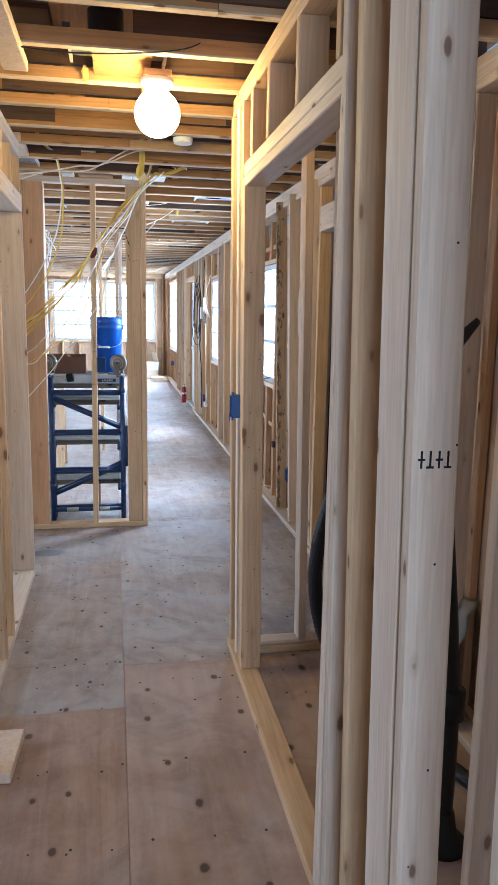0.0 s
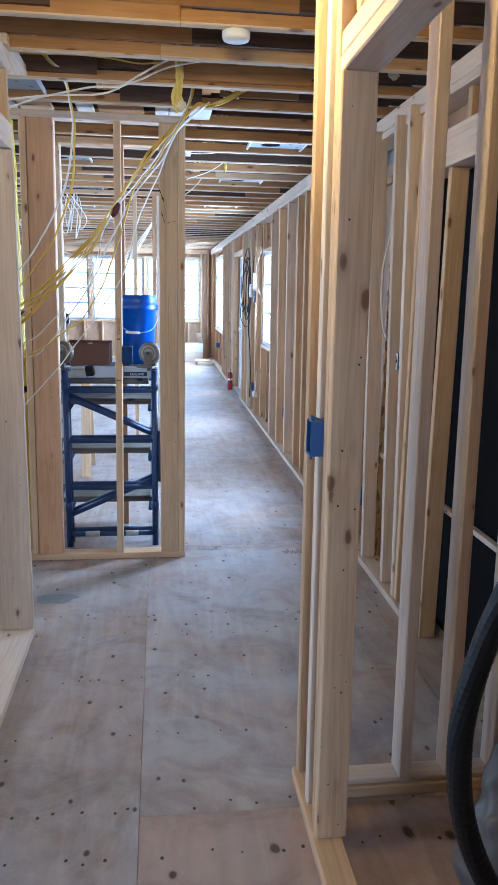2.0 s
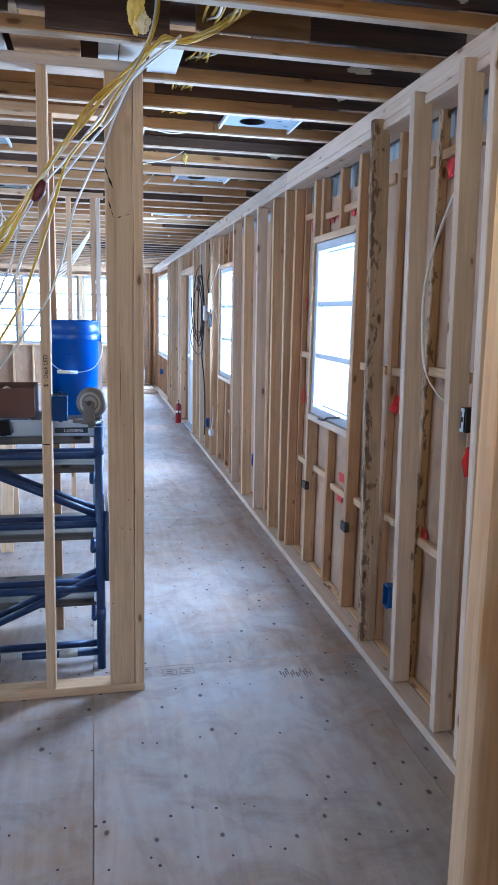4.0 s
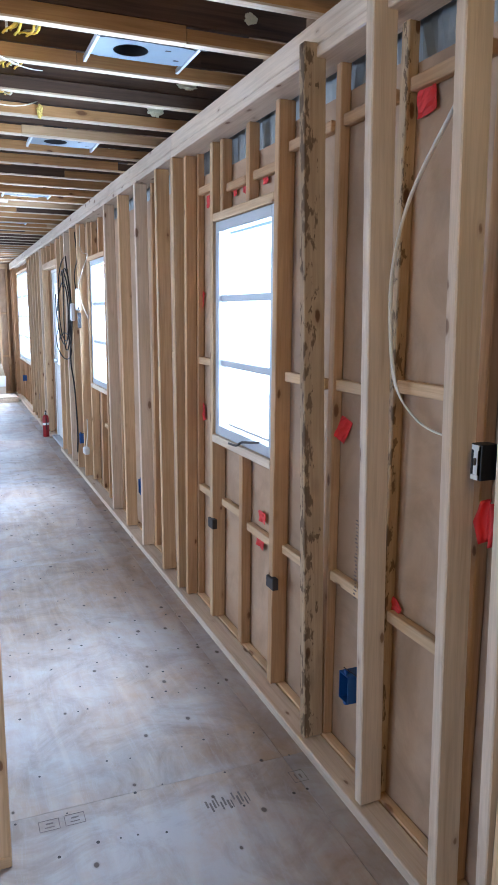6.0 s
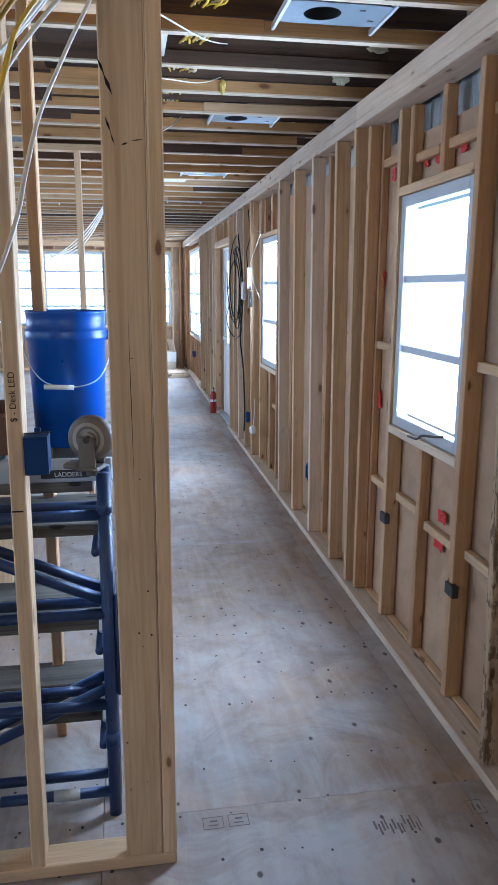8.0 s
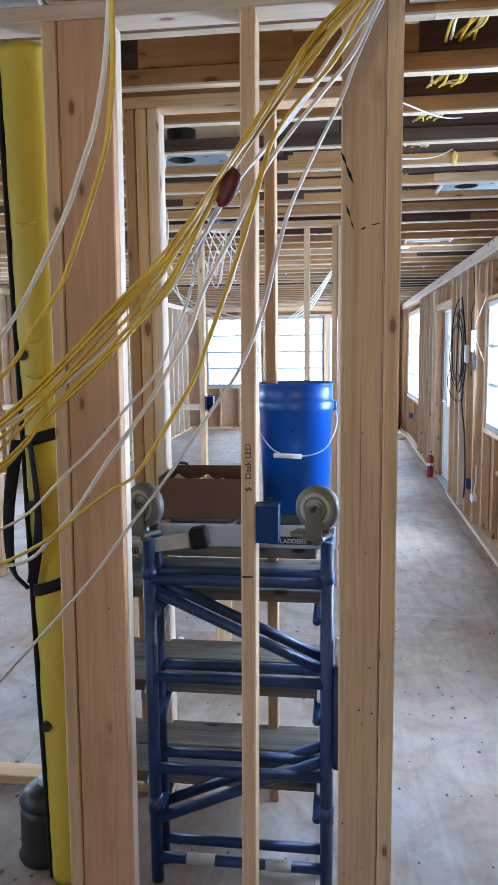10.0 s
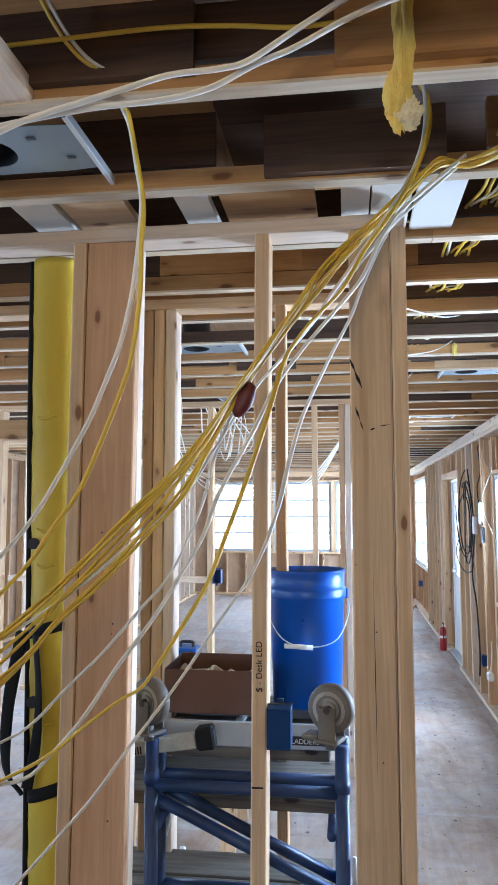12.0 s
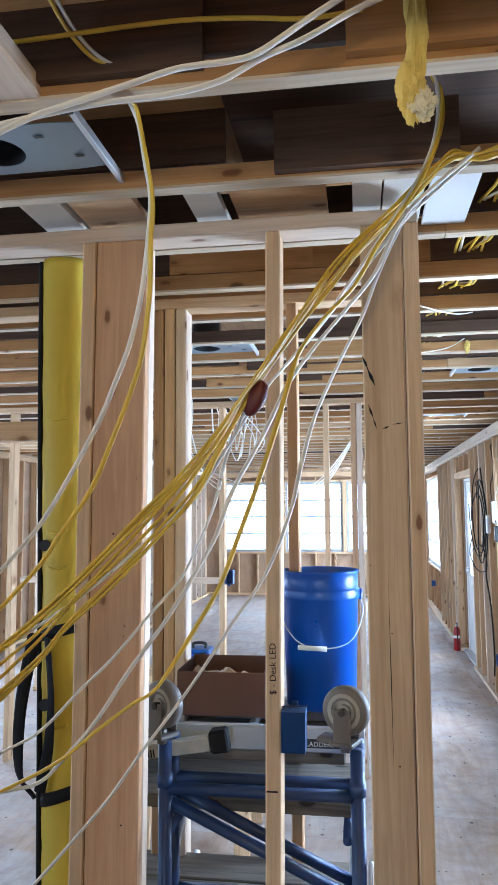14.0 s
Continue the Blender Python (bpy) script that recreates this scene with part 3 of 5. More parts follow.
lum(right, "side_stud", 2.080, 2.170, 1.90, 1.938, 0.0, 2.444, WHITEWOOD)

# cross partition for the sliding door
cross = wall("wall_cross", 2.2, 3.7, "short cross partition of pale studs on a doubled plate")
lum(cross, "bottom_plate", 1.866, 2.528, 3.660, 3.749, 0.0, S, PINE)
lum(cross, "bottom_plate", 1.866, 2.528, 3.672, 3.749, S + 0.001, S + 0.02, WHITEWOOD)
lum(cross, "top_plate", 1.866, 2.528, 3.660, 3.749, 2.483, TOP, PINE)
for x in (2.088, 2.243, 2.40):
    ob = lum(cross, "stud", x, x + S, 3.662, 3.747, S + 0.021, 2.483, WHITEWOOD, loose=False)
    ob.matrix_basis = ob.matrix_basis @ pose(0, 0, 0, 0, -0.75, 0)

# partition beside the hall, with two openings (west side)
lx0, lx1 = 0.595, 0.748
left = wall("wall_hall_west", 0.66, 3.0, "partition of pale new studs with two openings")
lum(left, "bottom_plate", lx0, lx1, -1.9, 4.925, 0.0, S, WHITEWOOD)
lum(left, "top_plate", lx0, lx1, -1.9, 4.925, 2.444, 2.481, WHITEWOOD)
lum(left, "top_plate", lx0, lx1, -1.9, 4.925, 2.483, TOP, WHITEWOOD)
for y, z, w in ((4.887, 2.15, WHITEWOOD), (3.942, 2.444, PINE), (3.700, 2.07, PINE), (2.90, 2.07, OLDPINE), (2.86, 2.444, PINE), (2.4, 2.444, PINE), (2.0, 2.444, PINE), (1.6, 2.444, PINE)):
    lum(left, "stud", lx0, lx1, y, y + S, S, z, w)
lum(left, "stud", lx0, lx0 + 0.09, 3.742, 3.780, S, 2.444, PINE)
lum(left, "door_header", lx0 + 0.002, lx1 - 0.002, 3.984, 4.925, 2.152, 2.25, WHITEWOOD)
lum(left, "door_header", lx0 + 0.002, lx1 - 0.002, 2.90, 3.740, 2.072, 2.17, PINE)
for y, z in ((4.2, 2.252), (4.5, 2.252), (4.85, 2.252), (3.5, 2.172), (3.2, 2.172)):
    lum(left, "cripple_stud", lx0 + 0.01, lx1 - 0.004, y, y + S, z, 2.444, PINE)

# free-standing frame in front of the scaffold
ya = 5.875
frame_a = wall("wall_frame_a", 1.0, ya, "open frame of knotty studs at the end of the hall")
lum(frame_a, "bottom_plate", -1.2, 1.485, ya, ya + 0.089, 0.0, S, PINE)
lum(frame_a, "top_plate", -1.2, 1.485, ya, ya + 0.089, 2.482, TOP, WHITEWOOD)
lum(frame_a, "stud", 1.342, 1.445, ya + 0.002, ya + S, S, 2.482, PINE)
lum(frame_a, "stud", 1.447, 1.485, ya, ya + 0.089, S, 2.482, PINE)
ob = lum(frame_a, "stud", 1.089, 1.127, ya, ya + 0.089, S, 2.482, PINE, loose=False)
ob.matrix_basis = ob.matrix_basis @ pose(0, 0, 0, 0, 0.5, 0)
part("cut_mark", box_bm(1.090, 1.118, ya - 0.0012, ya - 0.0002, 1.082, 1.086, 0), INK, frame_a)
for a, b, c, d, w in ((0.593, 0.631, ya, ya + 0.089, PINE), (0.633, 0.770, ya + 0.002, ya + S, REDWOOD), (0.754, 0.770, ya + S + 0.002, ya + 0.089, WHITEWOOD)):
    ob = lum(frame_a, "stud", a, b, c, d, S, 2.482, w, loose=False)
    ob.matrix_basis = ob.matrix_basis @ pose(0, 0, 0, 0, 0.55, 0)
for x in (-0.2, -0.6, -1.0):
    lum(frame_a, "stud", x, x + S, ya, ya + 0.089, S, 2.482, PINE)

yb = 6.55
frame_b = wall("wall_frame_b", 0.6, yb, "open stud partition behind the scaffold")
lum(frame_b, "top_plate", -2.2, 1.40, yb, yb + 0.089, 2.482, TOP, PINE)
lum(frame_b, "bottom_plate", -2.2, 0.72, yb, yb + 0.089, 0, S, PINE)
for x, w in ((0.608, OLDPINE), (0.648, PINE), (0.688, WHITEWOOD), (-0.2, PINE), (-0.62, PINE), (-1.05, PINE), (-1.5, PINE)):
    lum(frame_b, "stud", x, x + S, yb, yb + 0.089, S, 2.482, w)
lum(frame_b, "stud", 1.084, 1.122, yb, yb + 0.089, 0.0, 2.482, OLDPINE)
lum(frame_b, "door_header", -0.16, 0.598, yb, yb + 0.089, 2.02, 2.09, PINE)

yc = 9.05
frame_c = wall("wall_frame_c", 0.4, yc, "low framed partition and posts in the large room")
lum(frame_c, "top_plate", -2.4, 1.38, yc, yc + 0.089, 2.482, TOP, PINE)
for x, w in ((0.36, PINE), (1.090, PINE), (1.275, OLDPINE), (1.315, WHITEWOOD), (-0.75, PINE), (-1.2, PINE), (-1.6, PINE)):
    lum(frame_c, "stud", x, x + S, yc, yc + 0.089, 0.0, 2.482, w)
lum(frame_c, "rail", -1.1, 0.358, yc, yc + 0.089, 1.25, 1.29, WHITEWOOD)

room_wall = wall("wall_room_west", -1.8, 15, "long partition of pale studs beside the large room")
lum(room_wall, "bottom_plate", -1.89, -1.80, 11.0, YE - 0.002, 0, S, PINE)
lum(room_wall, "top_plate", -1.89, -1.80, 11.0, YE - 0.002, 2.44, TOP, WHITEWOOD)
y = 11.02
while y < YE - 0.1:
    lum(room_wall, "stud", -1.89, -1.802, y, y + S, S, 2.44, WHITEWOOD)
    y += 0.406

# ---- windows and the outer door ----


def window(name, across, u0, u1, z0, z1, cols, rows_, label):
    """A metal window set in an opening: frame, glazing bars and one pane for each light. across: True if it runs along x."""
    depth = (YE + 0.055, YE + 0.085) if across else (2.604, 2.650)

    def bx(a0, a1, h0, h1, d0, d1, bevel=0.003, bm=None):
        return box_bm(a0, a1, d0, d1, h0, h1, bevel, bm) if across else box_bm(d0, d1, a0, a1, h0, h1, bevel, bm)

    at = ((u0 + u1) / 2, depth[0], z0) if across else (depth[0], (u0 + u1) / 2, z0)
    win = thing(name, *at, label, "window", kind="structure")
    d0, d1 = depth
    f = 0.048 if not across else 0.042
    bm = bmesh.new()
    for a in ((u0, u0 + f, z0, z1), (u1 - f, u1, z0, z1), (u0 + f, u1 - f, z0, z0 + f), (u0 + f, u1 - f, z1 - f, z1)):
        bx(*a, d0, d1, 0.003, bm)
    part("window_frame", bm, ALU, win)
    w, h = (u1 - u0 - 2 * f) / cols, (z1 - z0 - 2 * f) / rows_
    for i in range(cols):
        for j in range(rows_):
            a0, h0 = u0 + f + i * w, z0 + f + j * h
            if j:
                part("glazing_bar", bx(a0, a0 + w, h0 - 0.016, h0 + 0.016, d0 + 0.012, d1 - 0.002), ALU, win)
            pane = part("pane", bx(a0 + 0.002, a0 + w - 0.002, h0 + 0.017, h0 + h - 0.017, d1 - 0.012, d1 - 0.008, 0), GLASS, win)
            pane.visible_shadow = False
        if i:
            part("mullion", bx(u0 + f + i * w - 0.014, u0 + f + i * w + 0.014, z0 + f, z1 - f, d0 - 0.002, d1 - 0.004), ALU, win)
    return win


window("window_1", False, 6.555, 7.260, 1.013, 2.030, 1, 3, "three-light aluminium window in a pine opening")
window("window_2", False, 9.950, 10.658, 0.962, 2.058, 1, 3, "three-light aluminium window in a pine opening")
window("window_3", False, 15.972, 18.278, 0.777, 2.268, 2, 4, "wide aluminium window of eight lights")
for i, (u0, u1) in enumerate(((-1.47, -0.28), (-0.19, 0.98), (1.07, 2.28))):
    window("window_%d" % (i + 4), True, u0, u1, 0.883, 2.315, 1, 4, "four-light aluminium window in the end wall")

door = thing("door_1", 2.66, 13.02, 0, "white panelled outer door with a glazed upper half", "door", kind="structure")
bm = box_bm(2.642, 2.682, 12.60, 13.46, 0.03, 0.95, 0.003)
box_bm(2.642, 2.682, 12.60, 12.75, 0.952, 2.08, 0.003, bm)
box_bm(2.642, 2.682, 13.31, 13.46, 0.952, 2.08, 0.003, bm)
box_bm(2.642, 2.682, 12.752, 13.308, 1.95, 2.08, 0.003, bm)
for a, b in ((12.70, 12.98), (13.08, 13.36)):
    box_bm(2.635, 2.643, a, b, 0.15, 0.85, 0.006, bm)
leaf = part("door_leaf", bm, WHITEPAINT, door)
pane = part("pane", box_bm(2.658, 2.664, 12.752, 13.308, 0.952, 1.948, 0), GLASS, door)
pane.visible_shadow = False
part("glazing_bar", box_bm(2.655, 2.680, 12.752, 13.308, 1.43, 1.46, 0.002), WHITEPAINT, door)
bm = box_bm(2.625, 2.70, 12.555, 12.597, 0.0, 2.12, 0.003)
box_bm(2.625, 2.70, 13.463, 13.505, 0.0, 2.12, 0.003, bm)
box_bm(2.625, 2.70, 12.598, 13.462, 2.083, 2.12, 0.003, bm)
part("door_frame", bm, WHITEPAINT, door)
part("door_knob", cyl_bm(0.028, 0, 0.05, 16, m=Matrix.Translation((2.651, 13.38, 1.0)) @ pose(0, 0, 0, 0, -90, 0)), GALV, door, smooth=True)
part("threshold", box_bm(2.56, 2.70, 12.52, 13.50, 0.001, 0.03, 0.004), ALU, door)
part("latch_plate", box_bm(2.640, 2.651, 13.36, 13.40, 1.15, 1.25, 0.002), GALV, door)
lum(east, "door_header", XF, XS - 0.003, 12.40, 13.74, 2.125, 2.20, PINE)
for c in (12.5, 12.9, 13.3, 13.6):
    lum(east, "cripple_stud", XF, XS - 0.005, c, c + S, 2.202, 2.395, OLDPINE)

# ---- hall: lamp, offcut, boxes, hose ----
bulb = thing("ceiling_lamp", 1.427, 3.49, 2.28, "bare lit globe bulb in a white ceramic holder", "ceiling lamp")
m = Matrix.Translation((1.427, 3.49, -0.054))
prof = [(0.0005, 2.336)] + [(0.088 * math.sin(a), 2.424 - 0.088 * math.cos(a)) for a in [k * math.pi / 14 for k in range(1, 13)]] + [(0.030, 2.512)]
part("globe", lathe_bm(prof), GLOBE, bulb, "glowing white globe", m, True)
part("lamp_holder", lathe_bm([(0.001, 2.512), (0.045, 2.512), (0.062, 2.528), (0.066, 2.545), (0.001, 2.545)]), WHITEPAINT, bulb, "white ceramic lamp holder", m, True)
part("mounting_board", box_bm(1.375, 1.479, 3.435, 3.715, 2.4925, 2.5185, 0.003), JOIST, bulb)

offcut = thing("timber_offcut", 0.84, 2.97, 0, "short pale offcut of a stud lying on the floor", "timber offcut")
m = Matrix.Translation((0.838, 2.972, 0.0205)) @ pose(0, 0, 0, 0, 0, -3)
part("offcut", box_bm(-0.0445, 0.0445, -0.14, 0.14, -0.019, 0.019, 0.003), WHITEWOOD, offcut, m=m @ pose(0, 0, 0, 90, 0, 0) @ pose(0, 0, 0, -90, 0, 0))


def outlet_box(x, y, z, face, label="blue plastic electrical box nailed to a stud", material=BLUEBOX):
    """A deep switch or socket box with open front, lugs and nails. face: the way it opens, degrees about z."""
    m = Matrix.Translation((x, y, z)) @ pose(0, 0, 0, 0, 0, face)
    ob = thing("electrical_box", x, y, z - 0.05, label, "electrical box", "electrical boxes")
    w, h, d, t = 0.029, 0.048, 0.066, 0.003
    bm = bmesh.new()
    for a in ((-w, -w + t, 0, d, -h, h), (w - t, w, 0, d, -h, h), (-w + t, w - t, 0, d, -h, -h + t), (-w + t, w - t, 0, d, h - t, h), (-w + t, w - t, d - t, d, -h + t, h - t)):
        box_bm(*a, 0.0012, bm)
    for s in (-1, 1):
        box_bm(-0.008, 0.008, 0.004, 0.012, s * (h + 0.006) - 0.007, s * (h + 0.006) + 0.007, 0.0015, bm)
    part("box_shell", bm, material, ob, m=m)
    part("nail", tube_bm((-w - 0.004, 0.02, h + 0.004), (w + 0.012, 0.03, h + 0.003), 0.0018, 8), NAIL, ob, m=m)
    return ob


outlet_box(1.742, 3.560, 1.213, -90)
outlet_box(0.700, 2.975, 1.15, -90, material=BLACK, label="black plastic switch box nailed to a stud")
outlet_box(1.158, 5.925, 1.228, 180, material=NAVY)
for y, z in ((5.826, 0.385), (8.660, 0.43), (11.17, 0.36), (14.75, 0.40), (17.3, 0.45)):
    outlet_box(XF + 0.002, y, z, -90)
outlet_box(0.432, 9.02, 1.30, 0)
outlet_box(-0.28, 6.52, 1.20, 0)

smoke = thing("smoke_alarm", 1.62, 4.50, 2.47, "white round smoke alarm hanging below a joist", "smoke alarm")
part("alarm_body", lathe_bm([(0.001, 2.478), (0.036, 2.478), (0.040, 2.481), (0.046, 2.481), (0.050, 2.490), (0.051, 2.508), (0.001, 2.519)]), WHITEPAINT, smoke, m=Matrix.Translation((1.62, 4.49, 0)), smooth=True)

hose = thing("vacuum_hose", 2.02, 3.0, 0.05, "black ribbed vacuum hose looping from above to the floor", "hose")
part("hose", hose_bm([(2.46, 3.05, 1.45), (2.24, 3.02, 1.24), (2.095, 3.0, 1.06), (2.02, 3.0, 0.87), (1.985, 3.0, 0.64), (2.03, 3.0, 0.39), (2.165, 2.98, 0.15), (2.32, 2.85, 0.045), (2.44, 2.5, 0.04)], 0.027, 14, ribs=0.028, steps=28), RUBBER, hose, smooth=False)
part("hose_cuff", hose_bm([(2.60, 3.07, 1.60), (2.53, 3.06, 1.525), (2.46, 3.05, 1.45)], 0.033, 14, steps=6), BLACK, hose, "smooth black end cuff", smooth=True)
pipe = thing("drain_pipe", 2.12, 2.5, 0, "black plastic drain pipe standing beside the partition", "pipe")
part("pipe", hose_bm([(2.12, 2.30, 1.30), (2.15, 2.30, 1.05), (2.19, 2.30, 0.70), (2.215, 2.31, 0.40), (2.22, 2.32, 0.03)], 0.028, 16, steps=12), RUBBER, pipe, smooth=True)
part("pipe_collar", cyl_bm(0.042, 0.44, 0.53, 18, m=Matrix.Translation((2.213, 2.308, 0))), RUBBER, pipe, smooth=True)
part("pipe_foot", lathe_bm([(0.001, 0.0), (0.075, 0.0), (0.075, 0.02), (0.045, 0.05), (0.034, 0.12), (0.001, 0.12)], 24), RUBBER, pipe, m=Matrix.Translation((2.22, 2.32, 0.0)), smooth=True)
toolbag = thing("tool_bag", 2.12, 2.42, 0, "black canvas tool bag slumped on the floor", "tool bag")
bm = bmesh.new()
bmesh.ops.create_icosphere(bm, subdivisions=4, radius=1.0)
for v in bm.verts:
    k = 1 + 0.18 * noise.noise(v.co * 1.7) + 0.08 * noise.noise(v.co * 5.0)
    v.co = Vector((v.co.x * 0.16, v.co.y * 0.11, max(-0.9, v.co.z) * 0.22)) * k
part("bag_body", bm, STRAP, toolbag, m=Matrix.Translation((2.10, 2.48, 0.20)), smooth=True)
part("handle", hose_bm([(2.02, 2.46, 0.36), (2.04, 2.45, 0.46), (2.12, 2.45, 0.49), (2.18, 2.46, 0.45), (2.20, 2.47, 0.36)], 0.010, 8), STRAP, toolbag, smooth=True)

rng = random.Random(3)
bm = bmesh.new()
bmesh.ops.create_grid(bm, x_segments=26, y_segments=26, size=0.5)
for v in bm.verts:
    p = Vector((v.co.x * 3, v.co.y * 3, 0.4))
    v.co.z = 0.10 * noise.noise(p * 1.2) + 0.05 * noise.noise(p * 3.1) + 0.02 * noise.noise(p * 8)
bm.normal_update()
bmesh.ops.solidify(bm, geom=bm.faces[:], thickness=0.003)
sheet2 = part("plastic_sheeting", bm, SHEETING, m=Matrix.Translation((2.40, 3.16, 0.24)) @ pose(0, 0, 0, 58, 0, -70) @ Matrix.Diagonal((0.6, 0.62, 1, 1)), smooth=True)
tagged(sheet2, "crumpled grey plastic sheeting heaped beside the hose", "plastic sheet")

# ---- scaffold, stacked upside down behind the open frame ----
scaf = thing("scaffold", 1.05, 6.3, 0, "blue tubular rolling scaffold standing with its castors upward", "scaffold")
xl, xr = 0.773, 1.307
for y in (6.115, 6.205):
    bm = tube_bm((xl, y, 0.0), (xl, y, 1.115), 0.0195, 16)
    part("leg", bm, SCAFPAINT, scaf, smooth=True)
    part("leg", tube_bm((xr, y, 0.0), (xr, y, 1.115), 0.0195, 16), SCAFPAINT, scaf, smooth=True)
    for z in (0.991, 0.682, 0.383, 0.080):
        part("rung", tube_bm((xl, y, z), (xr, y, z), 0.0165, 14), SCAFPAINT, scaf, smooth=True)
    part("brace", tube_bm((xl, y + 0.012, 0.955), (xr, y + 0.012, 0.715), 0.0165, 14), SCAFPAINT, scaf, smooth=True)
    part("brace", tube_bm((xl, y + 0.012, 0.200), (xr, y + 0.012, 0.435), 0.0165, 14), SCAFPAINT, scaf, smooth=True)
for x in (xl, xr):
    for a, b in ((0.93, 0.62), (0.60, 0.32)):
        part("side_brace", tube_bm((x - 0.02, 6.13, b), (x - 0.02, 6.61, a), 0.011, 10), GALV, scaf, smooth=True)
    part("collar", cyl_bm(0.0225, 0.995, 1.03, 16, m=Matrix.Translation((x, 6.115, 0))), SCAFPAINT, scaf, smooth=True)
    part("collar", cyl_bm(0.0225, 0.235, 0.29, 16, m=Matrix.Translation((x, 6.115, 0))), SCAFPAINT, scaf, smooth=True)
part("locking_pin", tube_bm((1.338, 6.11, 0.42), (1.338, 6.11, 0.74), 0.013, 10), SCAFPAINT, scaf, smooth=True)
part("locking_pin", tube_bm((1.338, 6.11, 0.742), (1.338, 6.11, 0.83), 0.006, 8), GALV, scaf, smooth=True)
for k, (a, b) in enumerate(((0.87, 0.96), (1.12, 1.20))):
    part("tape_wrap", tube_bm((a, 6.115, 0.080), (b, 6.115, 0.080), 0.0185, 14), WORNTAPE, scaf, "worn white tape", smooth=True)


def castor(x, y, turn):
    m = Matrix.Translation((x, y, 1.115)) @ pose(0, 0, 0, 0, 0, turn)
    c = part("castor", cyl_bm(0.014, 0.0, 0.05, 14, m=Matrix.Identity(4)), CASTER, scaf, "grey swivel castor pointing upward", m, True)
    bm = bmesh.new()
    for s in (-1, 1):
        fork = box_bm(s * 0.030 - 0.003, s * 0.030 + 0.003, -0.028, 0.022, 0.03, 0.115, 0.004)
        me = bpy.data.meshes.new("fork")
        fork.to_mesh(me)
        fork.free()
        bm.from_mesh(me)
    box_bm(-0.036, 0.036, -0.034, 0.034, 0.018, 0.03, 0.005, bm)
    part("fork", bm, CASTER, c, m=m)
    wheel = Matrix.Translation((0, -0.004, 0.108)) @ pose(0, 0, 0, 0, 90, 0)
    tyre = lathe_bm([(0.030, -0.020), (0.058, -0.020), (0.064, -0.014), (0.066, 0), (0.064, 0.014), (0.058, 0.020), (0.030, 0.020)], 32)
    part("tyre", tyre, CASTER, c, m=m @ wheel, smooth=True)
    hub = lathe_bm([(0.010, -0.020), (0.014, -0.022), (0.018, -0.022), (0.019, -0.012), (0.036, -0.012), (0.037, -0.021), (0.047, -0.021), (0.048, -0.008), (0.048, 0.008), (0.047, 0.021), (0.037, 0.021), (0.036, 0.012), (0.019, 0.012), (0.018, 0.022), (0.014, 0.022), (0.010, 0.020)], 28)
    part("hub", hub, CASTHUB, c, m=m @ wheel)
    part("axle", cyl_bm(0.0095, -0.036, 0.036, 12), NAIL, c, m=m @ wheel)
    part("brake_pedal", box_bm(-0.028, 0.028, 0.024, 0.075, 0.02, 0.036, 0.005), CASTER, c, m=m)


castor(xl - 0.005, 6.100, 60)
castor(xr - 0.030, 6.095, 68)


def scaffold_plank(x0, x1, y0, z0, material=GREYPLANK, tilt=0.0, label="weathered grey scaffold plank resting on the rungs"):
    ob = thing("scaffold_plank", (x0 + x1) / 2, y0 + 0.08, z0, label, "plank", "planks on the scaffold")
    m = Matrix.Translation(((x0 + x1) / 2, y0 + 0.085, z0 + S / 2)) @ pose(0, 0, 0, 0, 90 + tilt, 0)
    part("board", box_bm(-S / 2, S / 2, -0.084, 0.084, -(x1 - x0) / 2, (x1 - x0) / 2, 0.004), material, ob, m=m)
    return ob


for z in (0.887, 0.572, 0.252):
    for y, dx in ((6.235, 0.0), (6.412, 0.02)):
        scaffold_plank(0.50 + dx, 1.288 - dx * 0.2, y, z)
    for x in (xl + 0.012, xr - 0.030):
        part("support_bar", tube_bm((x, 6.12, z - 0.0135), (x, 6.62, z - 0.0135), 0.013, 12), SCAFPAINT, scaf, smooth=True)
for y, dx in ((6.30, 0.0), (6.475, 0.02)):
    scaffold_plank(0.52 + dx, 1.27 + dx, y, 1.009, label="weathered grey scaffold plank on the top rungs")

ladder = thing("ladder_section", 1.0, 6.30, 1.048, "aluminium ladder rail with a black maker's strip", "ladder")
part("ladder_rail", box_bm(0.62, 1.33, 6.28, 6.305, 1.048, 1.120, 0.004), ALU, ladder)
part("ladder_rail", box_bm(0.62, 1.33, 6.60, 6.625, 1.048, 1.120, 0.004), ALU, ladder)
for x in (0.70, 0.98, 1.26):
    part("ladder_rung", tube_bm((x, 6.305, 1.084), (x, 6.60, 1.084), 0.015, 10), ALU, ladder, smooth=True)
part("maker_strip", box_bm(1.115, 1.26, 6.2785, 6.281, 1.062, 1.088, 0.0), BLACK, ladder)


def lettering(name, text, size, m, material, parent):
    cu = bpy.data.curves.new("lettering", "FONT")
    cu.body, cu.size, cu.extrude = text, size, 0.0004
    tmp = bpy.data.objects.new("lettering", cu)
    scene.collection.objects.link(tmp)
    dg = bpy.context.evaluated_depsgraph_get()
    me = bpy.data.meshes.new_from_object(tmp.evaluated_get(dg))
    bpy.data.objects.remove(tmp)
    me.materials.clear()
    me.materials.append(material)
    return part(name, me, None, parent, m=m)


lettering("lettering", "LADDERS", 0.020, Matrix.Translation((1.155, 6.2775, 1.067)) @ pose(0, 0, 0, 90, 0, 0), WHITEPAINT, ladder)

